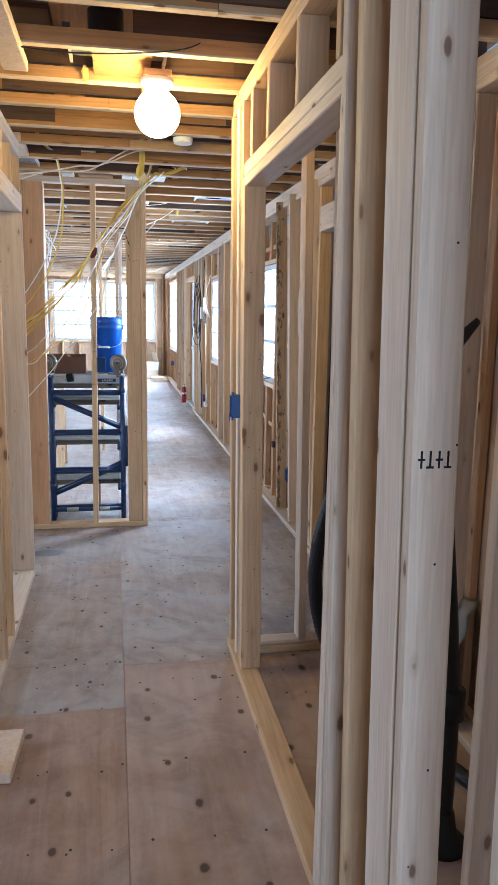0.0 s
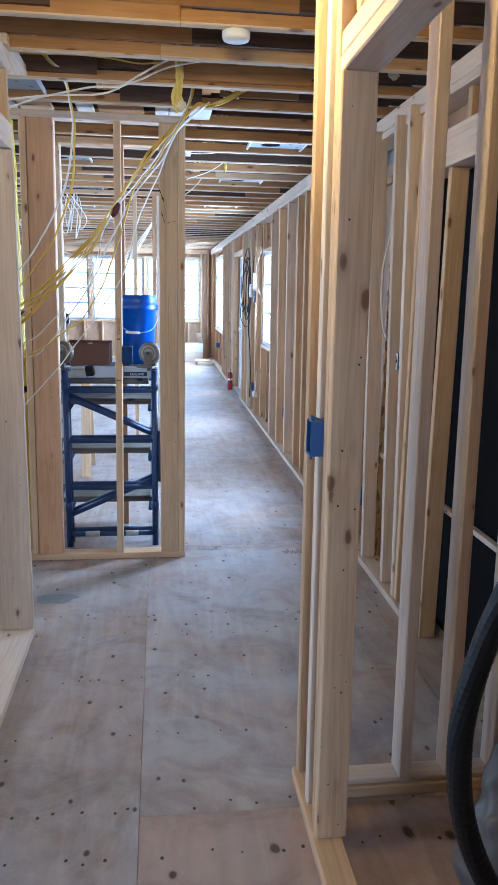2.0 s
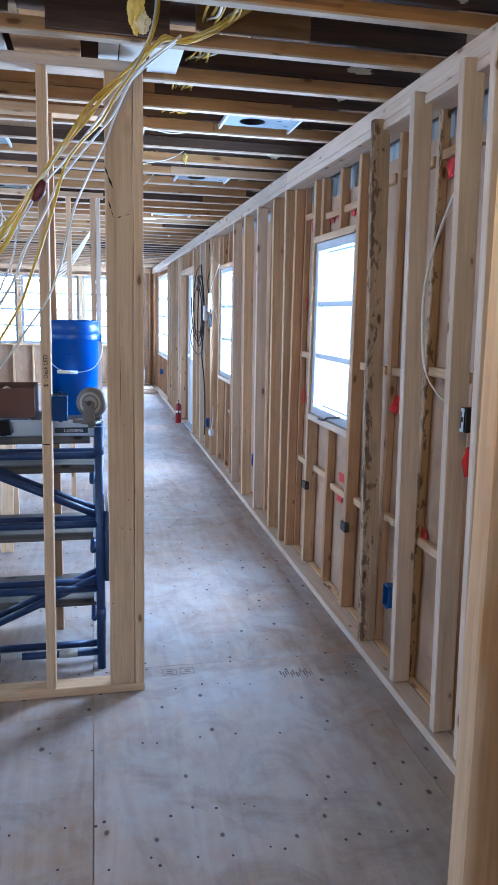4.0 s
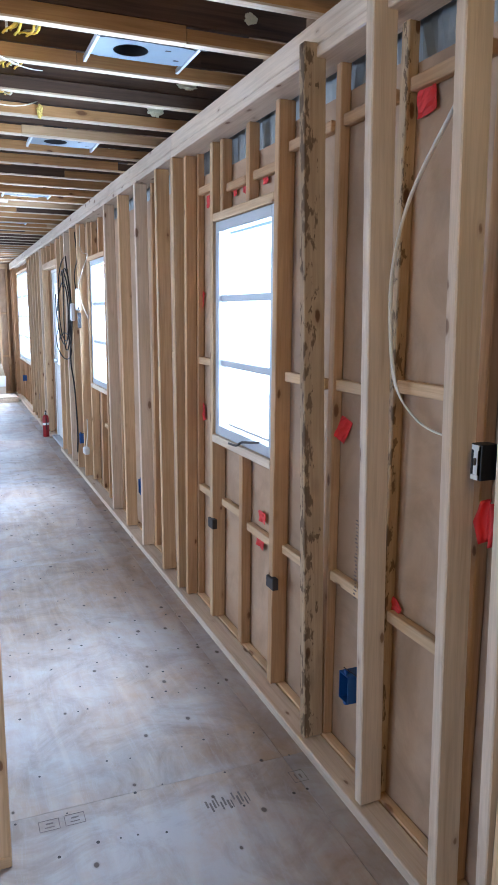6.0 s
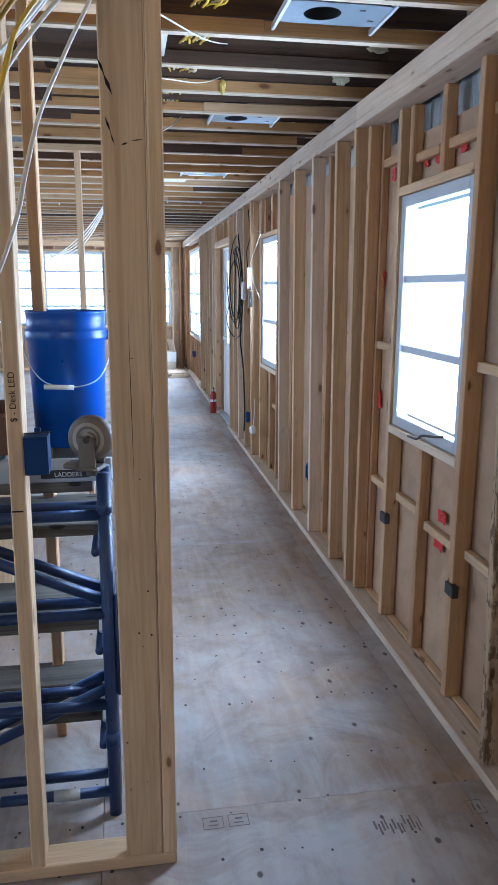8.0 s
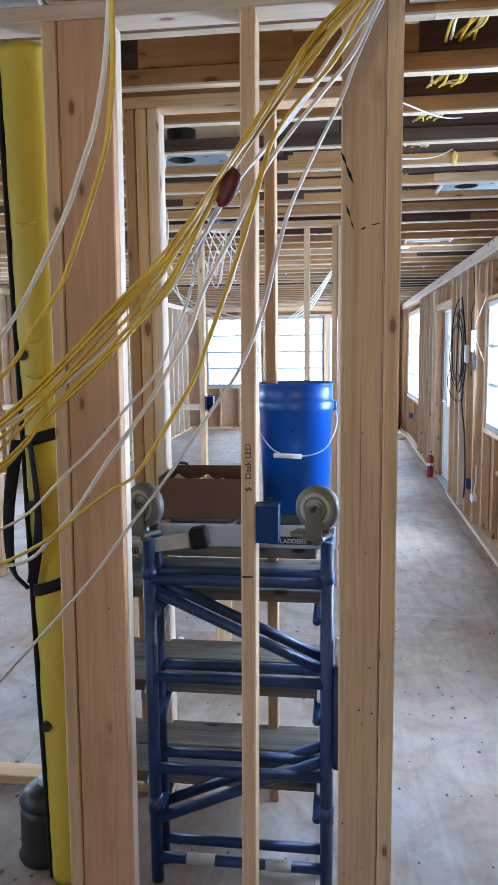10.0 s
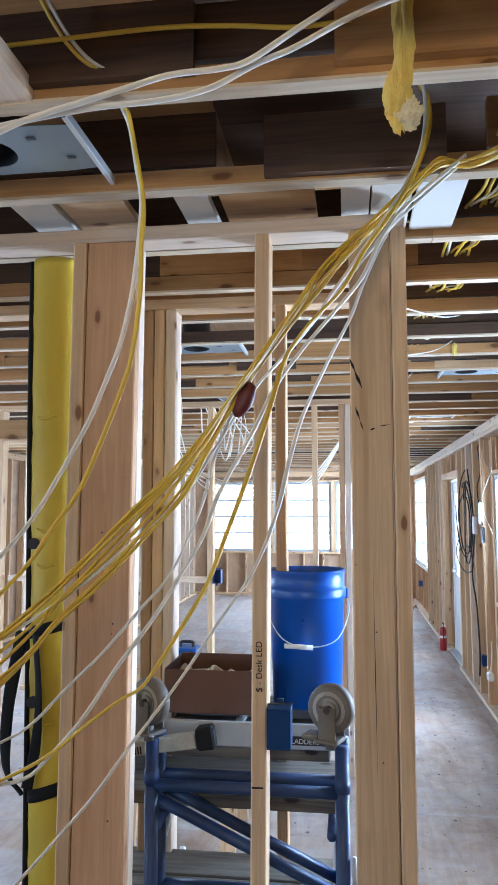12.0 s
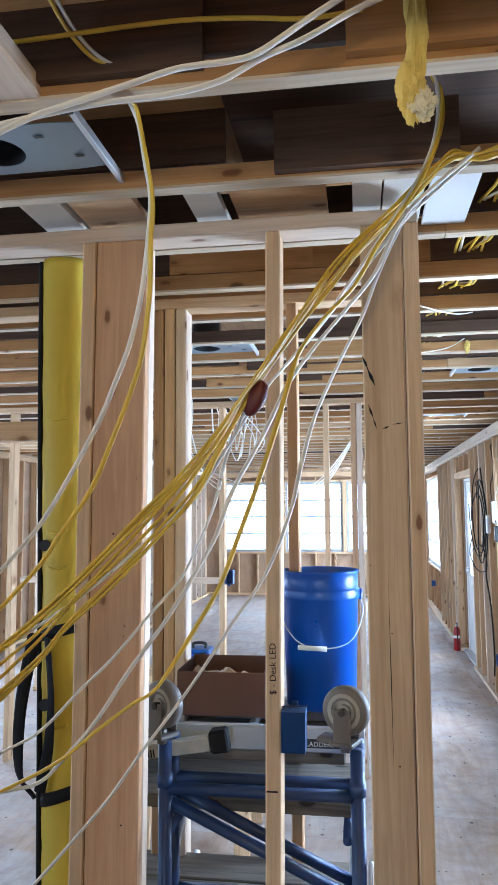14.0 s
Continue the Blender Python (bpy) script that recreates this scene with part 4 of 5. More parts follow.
bucket = thing("bucket", 1.195, 6.56, 1.121, "tall blue plastic bucket with wire handle on the scaffold", "bucket")
m = Matrix.Translation((1.190, 6.545, 1.121)) @ Matrix.Diagonal((0.95, 0.95, 1, 1))
part("bucket_body", lathe_bm([(0.001, 0.0), (0.112, 0.0), (0.120, 0.006), (0.132, 0.345), (0.137, 0.349), (0.139, 0.356), (0.139, 0.376), (0.137, 0.381), (0.133, 0.384), (0.134, 0.432), (0.138, 0.436), (0.136, 0.441), (0.131, 0.440), (0.112, 0.012), (0.001, 0.010)], 48), BUCKET, bucket, m=m, smooth=True)
part("wire_handle", hose_bm([(0.139, 0, 0.36), (0.142, -0.05, 0.30), (0.09, -0.125, 0.225), (0.0, -0.150, 0.205), (-0.09, -0.125, 0.225), (-0.142, -0.05, 0.30), (-0.139, 0, 0.36)], 0.0022, 8), GALV, bucket, m=m @ pose(0, 0, 0, 0, 0, 8), smooth=True)
part("grip", tube_bm((-0.068, -0.146, 0.207), (0.028, -0.150, 0.204), 0.008, 12), WHITEPAINT, bucket, "white plastic grip", m, True)
part("handle_boss", box_bm(0.128, 0.148, -0.016, 0.016, 0.345, 0.378, 0.004), BUCKET, bucket, m=m)

carton = thing("cardboard_box", 0.88, 6.46, 1.121, "open brown cardboard box of scraps on the scaffold", "cardboard box")
for a in ((0.745, 1.025, 6.36, 6.364, 1.121, 1.255), (0.745, 1.025, 6.596, 6.60, 1.121, 1.262), (0.745, 0.749, 6.365, 6.595, 1.121, 1.258), (1.021, 1.025, 6.365, 6.595, 1.121, 1.258), (0.750, 1.020, 6.365, 6.595, 1.121, 1.125)):
    part("panel", box_bm(*a, 0.001), CARTON, carton)
rng = random.Random(11)
for k in range(6):
    m = Matrix.Translation((0.79 + 0.037 * k, 6.42 + rng.uniform(0, 0.1), 1.225 + rng.uniform(-0.01, 0.015))) @ pose(0, 0, 0, rng.uniform(-40, 40), rng.uniform(-40, 40), rng.uniform(0, 180))
    part("scrap", box_bm(-0.03, 0.03, -0.018, 0.018, -0.012, 0.012, 0.003), WHITEPAINT if k % 3 else CARTONPALE, carton, "pale scrap", m)
level = thing("level", 0.80, 6.17, 1.06, "tilted pale board with barcode sticker and black end cap", "board")
m = Matrix.Translation((0.80, 6.18, 1.085)) @ pose(0, 0, 0, 0, -9, 0)
part("board", box_bm(-0.14, 0.09, -0.02, 0.02, -0.022, 0.018, 0.003), WORNTAPE, level, m=m)
part("end_cap", box_bm(0.092, 0.145, -0.024, 0.024, -0.030, 0.034, 0.006), STRAP, level, "black rubber end cap", m)
for k in range(7):
    part("printed_bar", box_bm(-0.125 + 0.008 * k, -0.121 + 0.008 * k, -0.0212, -0.0198, -0.018, 0.004, 0), INK, level, m=m)

lettering("handwriting", "$ - Desk LED", 0.0225, Matrix.Translation((1.116, ya - 0.0012, 1.312)) @ pose(0, 0, 0, 90, 0, 0) @ pose(0, 0, 0, 0, 0, 90), INK, frame_a)

# ---- yellow padded bag hung beside the frame ----
bag = thing("yellow_bag", 0.40, 6.06, 0.02, "tall yellow fabric bag with black edging and straps", "bag")
# the bag hangs out of plumb
BAG = Matrix(((1, 0, -0.034, 0.120), (0, 1, 0, 0), (0, 0, 1, 0), (0, 0, 0, 1)))
bm = bmesh.new()
rings = []
for i in range(121):
    z = 0.03 + 2.46 * i / 120
    ring = []
    for k in range(24):
        a = 2 * math.pi * k / 24
        r = 1 + 0.05 * noise.noise(Vector((math.cos(a) * 1.5, math.sin(a) * 1.5, z * 4))) + 0.05 * noise.noise(Vector((a * 1.2, z * 17, 3.0))) + 0.03 * noise.noise(Vector((a * 3, z * 6, 9.0)))
        ring.append(bm.verts.new((0.400 + 0.068 * r * math.cos(a), 6.06 + 0.05 * r * math.sin(a), z)))
    rings.append(ring)
for a, b in zip(rings, rings[1:]):
    for k in range(24):
        bm.faces.new((a[k], a[(k + 1) % 24], b[(k + 1) % 24], b[k]))
bm.faces.new(rings[0][::-1])
bm.faces.new(rings[-1])
part("bag_body", bm, FABRIC, bag, m=BAG, smooth=True)
part("edging", hose_bm([(0.332, 6.045, 0.03), (0.329, 6.045, 0.7), (0.331, 6.045, 1.5), (0.330, 6.045, 2.1), (0.334, 6.045, 2.49)], 0.008, 8), STRAP, bag, "black edging tape", BAG, True)
for z in (0.55, 1.225, 1.66):
    part("button", cyl_bm(0.016, 0, 0.012, 16, m=Matrix.Translation((0.360, 6.018, z)) @ pose(0, 0, 0, 90, 0, 0)), BLACK, bag, "black press stud", BAG)


def strap_band(z, height, tilt, grow=1.06):
    """A webbing band lying round the bag."""
    bm = bmesh.new()
    rows_ = []
    for s in (grow - 0.02, grow, grow, grow - 0.02):
        h = (-0.5 if len(rows_) < 2 else 0.5) * height
        rows_.append([bm.verts.new((0.400 + 0.068 * s * math.cos(a), 6.06 + 0.051 * s * math.sin(a), z + h + tilt * math.cos(a))) for a in [2 * math.pi * k / 32 for k in range(32)]])
    for p, q in zip(rows_, rows_[1:]):
        for k in range(32):
            bm.faces.new((p[k], p[(k + 1) % 32], q[(k + 1) % 32], q[k]))
    return part("strap", bm, STRAP, bag, m=BAG, smooth=True)


strap_band(1.425, 0.034, 0.018)
strap_band(0.985, 0.036, 0.022)
part("strap", hose_bm([(0.372, 6.0, 1.41), (0.385, 5.995, 1.25), (0.380, 5.99, 1.12), (0.352, 5.998, 1.0)], 0.015, 8, flat=0.3), STRAP, bag, m=BAG)
part("strap", hose_bm([(0.335, 6.0, 1.42), (0.300, 5.99, 1.22), (0.292, 6.0, 1.05), (0.332, 6.01, 0.98)], 0.018, 8, flat=0.35), STRAP, bag, m=BAG)
for z in (2.02, 1.70, 1.60, 1.17):
    part("crease", hose_bm([(0.368, 6.0165, z), (0.385, 6.0095, z - 0.006), (0.405, 6.008, z - 0.004), (0.425, 6.0125, z + 0.004)], 0.004, 6), FABRIC, bag, m=BAG, smooth=True)

can = thing("canister", 0.38, 6.13, 0, "dark canister with clamped lid standing by the frame", "canister")
m = Matrix.Translation((0.375, 6.20, 0.0))
part("canister_body", lathe_bm([(0.001, 0.0), (0.092, 0.0), (0.098, 0.012), (0.088, 0.03), (0.086, 0.16), (0.080, 0.19), (0.001, 0.19)], 32), BLACK, can, m=m, smooth=True)
part("lid", lathe_bm([(0.086, 0.19), (0.088, 0.205), (0.070, 0.235), (0.040, 0.250), (0.001, 0.252)], 32), BLACK, can, m=m, smooth=True)
part("knob", cyl_bm(0.024, 0.25, 0.275, 16, m=m), GALV, can)
part("label", box_bm(0.02, 0.07, -0.094, -0.088, 0.07, 0.12, 0.001), CARTONPALE, can, "torn orange paper label", m @ pose(0, 0, 0, 0, 0, 25))

# ---- cables ----


def cable(points, material, r=0.0052, label=None, flat=0.55, steps=12):
    ob = part("cable", hose_bm(points, r, 7, flat, steps=steps), material, None, smooth=True)
    return tagged(ob, label or ("yellow sheathed electrical cable slung below the joists" if material is YELLOW else "white sheathed electrical cable slung below the joists"), "cable", "loose cables")


STRAND_A = [(1.86, 5.58, 2.66), (1.72, 5.62, 2.575), (1.621, 5.64, 2.527), (1.558, 5.619, 2.531), (1.512, 5.598, 2.498), (1.455, 5.576, 2.439), (1.370, 5.555, 2.354), (1.310, 5.534, 2.294), (1.272, 5.512, 2.249), (1.252, 5.491, 2.205), (1.195, 5.470, 2.112), (1.129, 5.449, 2.013), (1.088, 5.428, 1.953), (1.026, 5.406, 1.860), (0.965, 5.385, 1.798), (0.885, 5.364, 1.714), (0.807, 5.342, 1.634), (0.753, 5.321, 1.580), (0.678, 5.300, 1.520)]
STRAND_B = [(1.86, 5.59, 2.65), (1.72, 5.63, 2.565), (1.623, 5.65, 2.523), (1.546, 5.626, 2.517), (1.488, 5.603, 2.461), (1.418, 5.579, 2.386), (1.339, 5.556, 2.300), (1.279, 5.532, 2.216), (1.192, 5.509, 2.106), (1.124, 5.485, 2.004), (1.082, 5.461, 1.927), (1.019, 5.438, 1.804), (0.947, 5.414, 1.714), (0.866, 5.391, 1.626), (0.788, 5.367, 1.548), (0.745, 5.344, 1.488), (0.672, 5.320, 1.414)]


def onward(points, far=0.62):
    """The cable carried on in the way it was going, flattening out."""
    a, b = Vector(points[-2]), Vector(points[-1])
    d = (b - a).normalized()
    return points + [tuple(b + d * far * 0.5 + Vector((0, 0, 0.01))), tuple(b + d * far + Vector((-0.04, 0, 0.06)))]


def strand(f, wander, seed):
    """One cable of the bundle, between its upper and lower edge."""
    r = random.Random(seed)
    la, lb = smooth_path(STRAND_A, 6), smooth_path(STRAND_B, 6)
    out = []
    for i in range(17):
        p = la[round(i / 16 * (len(la) - 1))].lerp(lb[round(i / 16 * (len(lb) - 1))], f)
        p += Vector((r.uniform(-1, 1), r.uniform(-1.5, 1.5), r.uniform(-1, 1))) * wander
        out.append(tuple(p))
    return onward(out)


for k, f in enumerate((0.0, 0.05, 0.13, 0.34, 0.52, 0.84, 0.93, 1.0)):
    cable(strand(f, 0.0045, 50 + k), YELLOW, 0.0052)
cable(onward([(1.49, 5.63, 2.76), (1.505, 5.620, 2.702), (1.519, 5.607, 2.669), (1.519, 5.593, 2.602), (1.502, 5.580, 2.526), (1.470, 5.567, 2.452), (1.423, 5.553, 2.375), (1.374, 5.540, 2.303), (1.326, 5.527, 2.218), (1.261, 5.513, 2.146), (1.215, 5.500, 2.080), (1.193, 5.487, 2.014), (1.160, 5.473, 1.899), (1.127, 5.460, 1.798), (1.096, 5.447, 1.711), (1.065, 5.433, 1.626), (1.024, 5.420, 1.553), (0.973, 5.407, 1.471), (0.945, 5.393, 1.432), (0.906, 5.380, 1.409), (0.847, 5.367, 1.366), (0.778, 5.353, 1.312), (0.667, 5.340, 1.256)]), YELLOW, 0.006)
cable([(1.482, 5.64, 2.76), (1.510, 5.610, 2.690), (1.511, 5.600, 2.600), (1.492, 5.585, 2.520), (1.455, 5.570, 2.440), (1.405, 5.556, 2.360), (1.345, 5.545, 2.270), (1.290, 5.530, 2.190)], WHITECABLE, 0.0056)
cable(onward([(1.60, 5.63, 2.54), (1.470, 5.620, 2.431), (1.419, 5.601, 2.363), (1.368, 5.583, 2.258), (1.307, 5.564, 2.179), (1.247, 5.545, 2.104), (1.189, 5.527, 2.021), (1.138, 5.508, 1.914), (1.077, 5.489, 1.799), (1.046, 5.471, 1.710), (1.005, 5.452, 1.634), (0.954, 5.433, 1.550), (0.894, 5.415, 1.467), (0.836, 5.396, 1.377), (0.779, 5.377, 1.309), (0.739, 5.359, 1.272), (0.667, 5.340, 1.258)]), WHITECABLE, 0.0064)
cable(onward([(1.44, 5.63, 2.40), (1.256, 5.600, 2.161), (1.183, 5.590, 2.076), (1.100, 5.569, 1.981), (1.055, 5.544, 1.871), (1.036, 5.518, 1.777), (1.007, 5.493, 1.697), (0.979, 5.467, 1.632), (0.918, 5.442, 1.558), (0.860, 5.416, 1.487), (0.803, 5.391, 1.429), (0.739, 5.365, 1.362), (0.664, 5.340, 1.322)]), WHITECABLE, 0.005)
cable(onward([(1.47, 5.63, 2.43), (1.307, 5.600, 2.228), (1.209, 5.580, 2.104), (1.139, 5.548, 2.014), (1.073, 5.511, 1.904), (1.010, 5.475, 1.794), (0.974, 5.439, 1.755), (0.873, 5.402, 1.659), (0.787, 5.366, 1.588), (0.663, 5.330, 1.504)]), WHITECABLE, 0.005)
cable(onward([(1.60, 5.655, 2.54), (1.461, 5.660, 2.422), (1.421, 5.643, 2.366), (1.375, 5.625, 2.265), (1.343, 5.608, 2.179), (1.293, 5.591, 2.078), (1.238, 5.573, 1.955), (1.208, 5.556, 1.847), (1.186, 5.539, 1.753), (1.141, 5.521, 1.640), (1.074, 5.504, 1.541), (1.010, 5.487, 1.444), (0.958, 5.469, 1.372), (0.907, 5.452, 1.306), (0.847, 5.435, 1.222), (0.788, 5.417, 1.154), (0.709, 5.400, 1.067)]), WHITECABLE, 0.0052)
# a pair dropping from the joist bay
cable(onward([(0.885, 5.35, 2.66), (0.900, 5.335, 2.561), (0.909, 5.338, 2.539), (0.924, 5.345, 2.498), (0.936, 5.352, 2.420), (0.944, 5.360, 2.360), (0.938, 5.368, 2.290), (0.923, 5.375, 2.180), (0.898, 5.382, 2.082), (0.866, 5.390, 2.007), (0.830, 5.398, 1.931), (0.766, 5.405, 1.821), (0.706, 5.412, 1.733), (0.611, 5.420, 1.631)]), WHITECABLE)
cable(onward([(0.895, 5.35, 2.66), (0.911, 5.330, 2.548), (0.925, 5.328, 2.521), (0.937, 5.335, 2.457), (0.953, 5.342, 2.352), (0.948, 5.350, 2.272), (0.944, 5.358, 2.174), (0.929, 5.365, 2.066), (0.909, 5.373, 2.003), (0.865, 5.380, 1.895), (0.819, 5.388, 1.799), (0.761, 5.395, 1.723), (0.713, 5.402, 1.657), (0.619, 5.410, 1.563)]), YELLOW)
# two whites slung under the joists, and the strands above them
cable([(0.62, 5.12, 2.33), (0.733, 5.12, 2.368), (0.821, 5.12, 2.401), (0.908, 5.12, 2.422), (0.984, 5.12, 2.440), (1.059, 5.12, 2.457), (1.142, 5.12, 2.461), (1.188, 5.12, 2.471), (1.260, 5.12, 2.514), (1.322, 5.12, 2.550), (1.402, 5.11, 2.589), (1.52, 5.08, 2.64)], WHITECABLE, 0.006)
cable([(0.60, 5.14, 2.375), (0.722, 5.14, 2.398), (0.832, 5.14, 2.414), (0.930, 5.14, 2.424), (1.036, 5.14, 2.428), (1.120, 5.14, 2.442), (1.194, 5.14, 2.476), (1.258, 5.14, 2.499), (1.340, 5.14, 2.539), (1.411, 5.14, 2.565), (1.507, 5.13, 2.583), (1.66, 5.08, 2.60)], WHITECABLE, 0.006)
cable([(0.60, 5.22, 2.60), (0.770, 5.22, 2.604), (0.866, 5.22, 2.607), (1.023, 5.22, 2.610), (1.145, 5.22, 2.602), (1.253, 5.22, 2.589), (1.35, 5.23, 2.60)], YELLOW, 0.005)
for dx, material in ((0.0, YELLOW), (0.012, WHITECABLE)):
    cable([(0.755 + dx, 5.17, 2.77), (0.774 + dx, 5.18, 2.729), (0.787 + dx, 5.20, 2.699), (0.823 + dx, 5.22, 2.628), (0.859 + dx, 5.24, 2.583), (0.896 + dx, 5.255, 2.562), (0.93 + dx, 5.26, 2.56)], material)
# cables coming through the joists further on
rng = random.Random(21)
run = thing("cable_bundle", 1.72, 7.5, 2.55, "slack run of yellow and white cables threaded through the joists", "cables")
for k in range(7):
    pts = []
    for n in range(12):
        y0 = 5.289 + 0.4 * n
        x0 = 1.735 - 0.012 * n + 0.014 * (k - 3)
        sway, low = rng.uniform(-0.03, 0.03), 2.566 + rng.uniform(-0.016, 0.03)
        pts += [(x0, y0, 2.606 + 0.006 * (k % 3)), (x0 + sway, y0 + 0.2, low + 0.012)]
    part("cable", hose_bm(pts, 0.0048, 7, 0.6, steps=5), YELLOW if k % 2 == 0 or k == 3 else WHITECABLE, run, smooth=True)
for a, b in (((1.52, 6.62, 2.30), (1.95, 8.0, 2.70)), ((1.48, 7.4, 2.26), (1.80, 8.8, 2.70)), ((1.5, 6.4, 2.42), (1.95, 7.6, 2.71))):
    mid = tuple((p + q) / 2 - (0.03 if i == 2 else 0) for i, (p, q) in enumerate(zip(a, b)))
    cable([a, mid, b], WHITECABLE, 0.0042)
# a festoon across the large room
for k in range(4):
    cable([(-0.5 + 0.1 * k, 10.49, 2.535), (0.0, 10.6, 2.10 - 0.04 * k), (0.6, 10.7, 1.93 - 0.03 * k), (1.0, 10.8, 1.97 + 0.03 * k), (1.36, 10.89, 2.535)], WHITECABLE, 0.007)
# grey coils hanging beside the double post
for k in range(9):
    x, y = 0.50 + rng.uniform(-0.06, 0.07), 7.288 + rng.uniform(-0.014, 0.014)
    z = rng.uniform(1.2, 1.7)
    cable([(x + rng.uniform(-0.1, 0.1), y, 2.535), (x + 0.03 * math.sin(k), y, 2.25), (x + rng.uniform(-0.03, 0.03), y + 0.03, 1.95), (x + rng.uniform(-0.05, 0.05), y, z)], WHITECABLE)
for k in range(7):
    y = 9.0 + rng.uniform(0, 0.8)
    cable([(0.30 + 0.03 * k, 9.10, 2.50), (0.22 + 0.06 * k, y + 0.1, 2.32), (0.34 + 0.03 * k, y, 2.20 - 0.05 * (k % 3)), (0.42 + 0.02 * k, y, 2.40), (0.5, y + 0.1, 2.56)], WHITECABLE)

clip = thing("cable_clip", 1.127, 5.50, 1.96, "dark red rubber strap holding the cable bundle", "strap")
bm = bmesh.new()
bmesh.ops.create_uvsphere(bm, u_segments=16, v_segments=10, radius=1.0)
for v in bm.verts:
    v.co += v.co * 0.12 * noise.noise(v.co * 2.0)
part("strap_body", bm, plain("dark_red_rubber", (0.10, 0.012, 0.014), 0.5), clip, m=Matrix.Translation((1.128, 5.475, 1.983)) @ pose(0, 0, 0, 0, 25, 0) @ Matrix.Diagonal((0.020, 0.016, 0.038, 1)), smooth=True)

# ---- along the east wall ----


def tape(x, y, z, w, h, turn, tilt=0.0):
    ob = thing("red_tape", x, y, z, "scrap of red tape stuck to the sheathing", "tape", "red tape scraps")
    w, h = w * 1.05, h * 1.0
    bm = bmesh.new()
    bmesh.ops.create_grid(bm, x_segments=5, y_segments=5, size=0.5)
    for v in bm.verts:
        v.co = Vector((v.co.x * w, v.co.y * h, 0.006 * noise.noise(v.co * 5 + Vector((y, z, 0))) + 0.01 * v.co.x * v.co.x))
    bmesh.ops.solidify(bm, geom=bm.faces[:], thickness=0.0015)
    part("strip", bm, RED, ob, m=Matrix.Translation((x, y, z)) @ pose(0, 0, 0, 90, turn, -90 + tilt))


for a in ((2.648, 6.055, 1.212, 0.05, 0.085, 25, 20), (2.652, 5.66, 2.185, 0.08, 0.075, -8, 0), (2.652, 5.70, 0.70, 0.05, 0.05, 30, 0), (2.652, 7.33, 0.715, 0.09, 0.05, -20, 0), (2.650, 6.76, 0.71, 0.07, 0.05, 0, 0),
          (2.650, 6.78, 0.60, 0.08, 0.075, 5, 0), (2.652, 6.77, 2.165, 0.05, 0.06, 0, 0), (2.652, 7.0, 2.16, 0.04, 0.06, 20, 0), (2.652, 7.12, 2.16, 0.035, 0.05, 0, 0), (2.652, 7.60, 1.68, 0.05, 0.08, 20, 0), (2.652, 7.58, 1.08, 0.04, 0.09, -15, 0), (2.652, 7.50, 2.16, 0.04, 0.06, 0, 0)):
    tape(*a)
rag = thing("red_ribbon", 2.56, 5.16, 1.05, "folded red marking ribbon hanging from a stud", "ribbon")
bm = bmesh.new()
bmesh.ops.create_grid(bm, x_segments=8, y_segments=10, size=0.5)
for v in bm.verts:
    v.co = Vector((v.co.x * 0.10 * (1.1 - abs(v.co.y)), v.co.y * 0.15, 0.03 * math.sin(v.co.x * 7) + 0.01 * noise.noise(v.co * 6)))
bmesh.ops.solidify(bm, geom=bm.faces[:], thickness=0.002)
part("ribbon", bm, RED, rag, m=Matrix.Translation((2.575, 5.215, 1.115)) @ pose(0, 0, 0, 90, 0, -60) @ Matrix.Diagonal((0.66, 0.72, 0.8, 1)), smooth=True)
switch = thing("switch_box", 2.55, 5.22, 1.20, "open metal switch box with taped edges on a stud", "electrical box")
bm = box_bm(2.538, 2.585, 5.212, 5.217, 1.222, 1.308, 0.001)
for a in ((2.538, 2.585, 5.245, 5.250, 1.222, 1.308), (2.538, 2.585, 5.217, 5.245, 1.222, 1.227), (2.538, 2.585, 5.217, 5.245, 1.303, 1.308), (2.580, 2.585, 5.217, 5.245, 1.227, 1.303)):
    box_bm(*a, 0.001, bm)
part("box_shell", bm, BLACK, switch)
part("switch", box_bm(2.530, 2.55, 5.227, 5.234, 1.257, 1.275, 0.002), NAIL, switch)
part("strap", box_bm(2.535, 2.538, 5.224, 5.238, 1.226, 1.304, 0.001), GALV, switch)
for z in (1.229, 1.300):
    part("mounting_ear", box_bm(2.533, 2.5352, 5.218, 5.243, z - 0.006, z + 0.006, 0.001), GALV, switch)
for y, z in ((7.285, 0.55), (6.53, 0.50)):
    ob = thing("metal_clip", 2.585, y, z, "small dark metal clip on the window stud", "clip", "metal clips")
    part("clip_plate", box_bm(2.578, 2.606, y - 0.05, y + 0.018, z - 0.025, z + 0.025, 0.003), NAIL, ob)
cable([(2.60, 5.38, 2.20), (2.58, 5.45, 2.10), (2.60, 5.637, 1.933), (2.575, 5.672, 1.759), (2.57, 5.672, 1.595), (2.585, 5.655, 1.411), (2.615, 5.60, 1.32), (2.635, 5.515, 1.285), (2.64, 5.42, 1.29)], WHITECABLE, 0.006, "white cable looping between two studs")
cord = thing("extension_cord", 2.53, 11.35, 1.0, "coiled black extension cord hung on the studs", "extension cord")
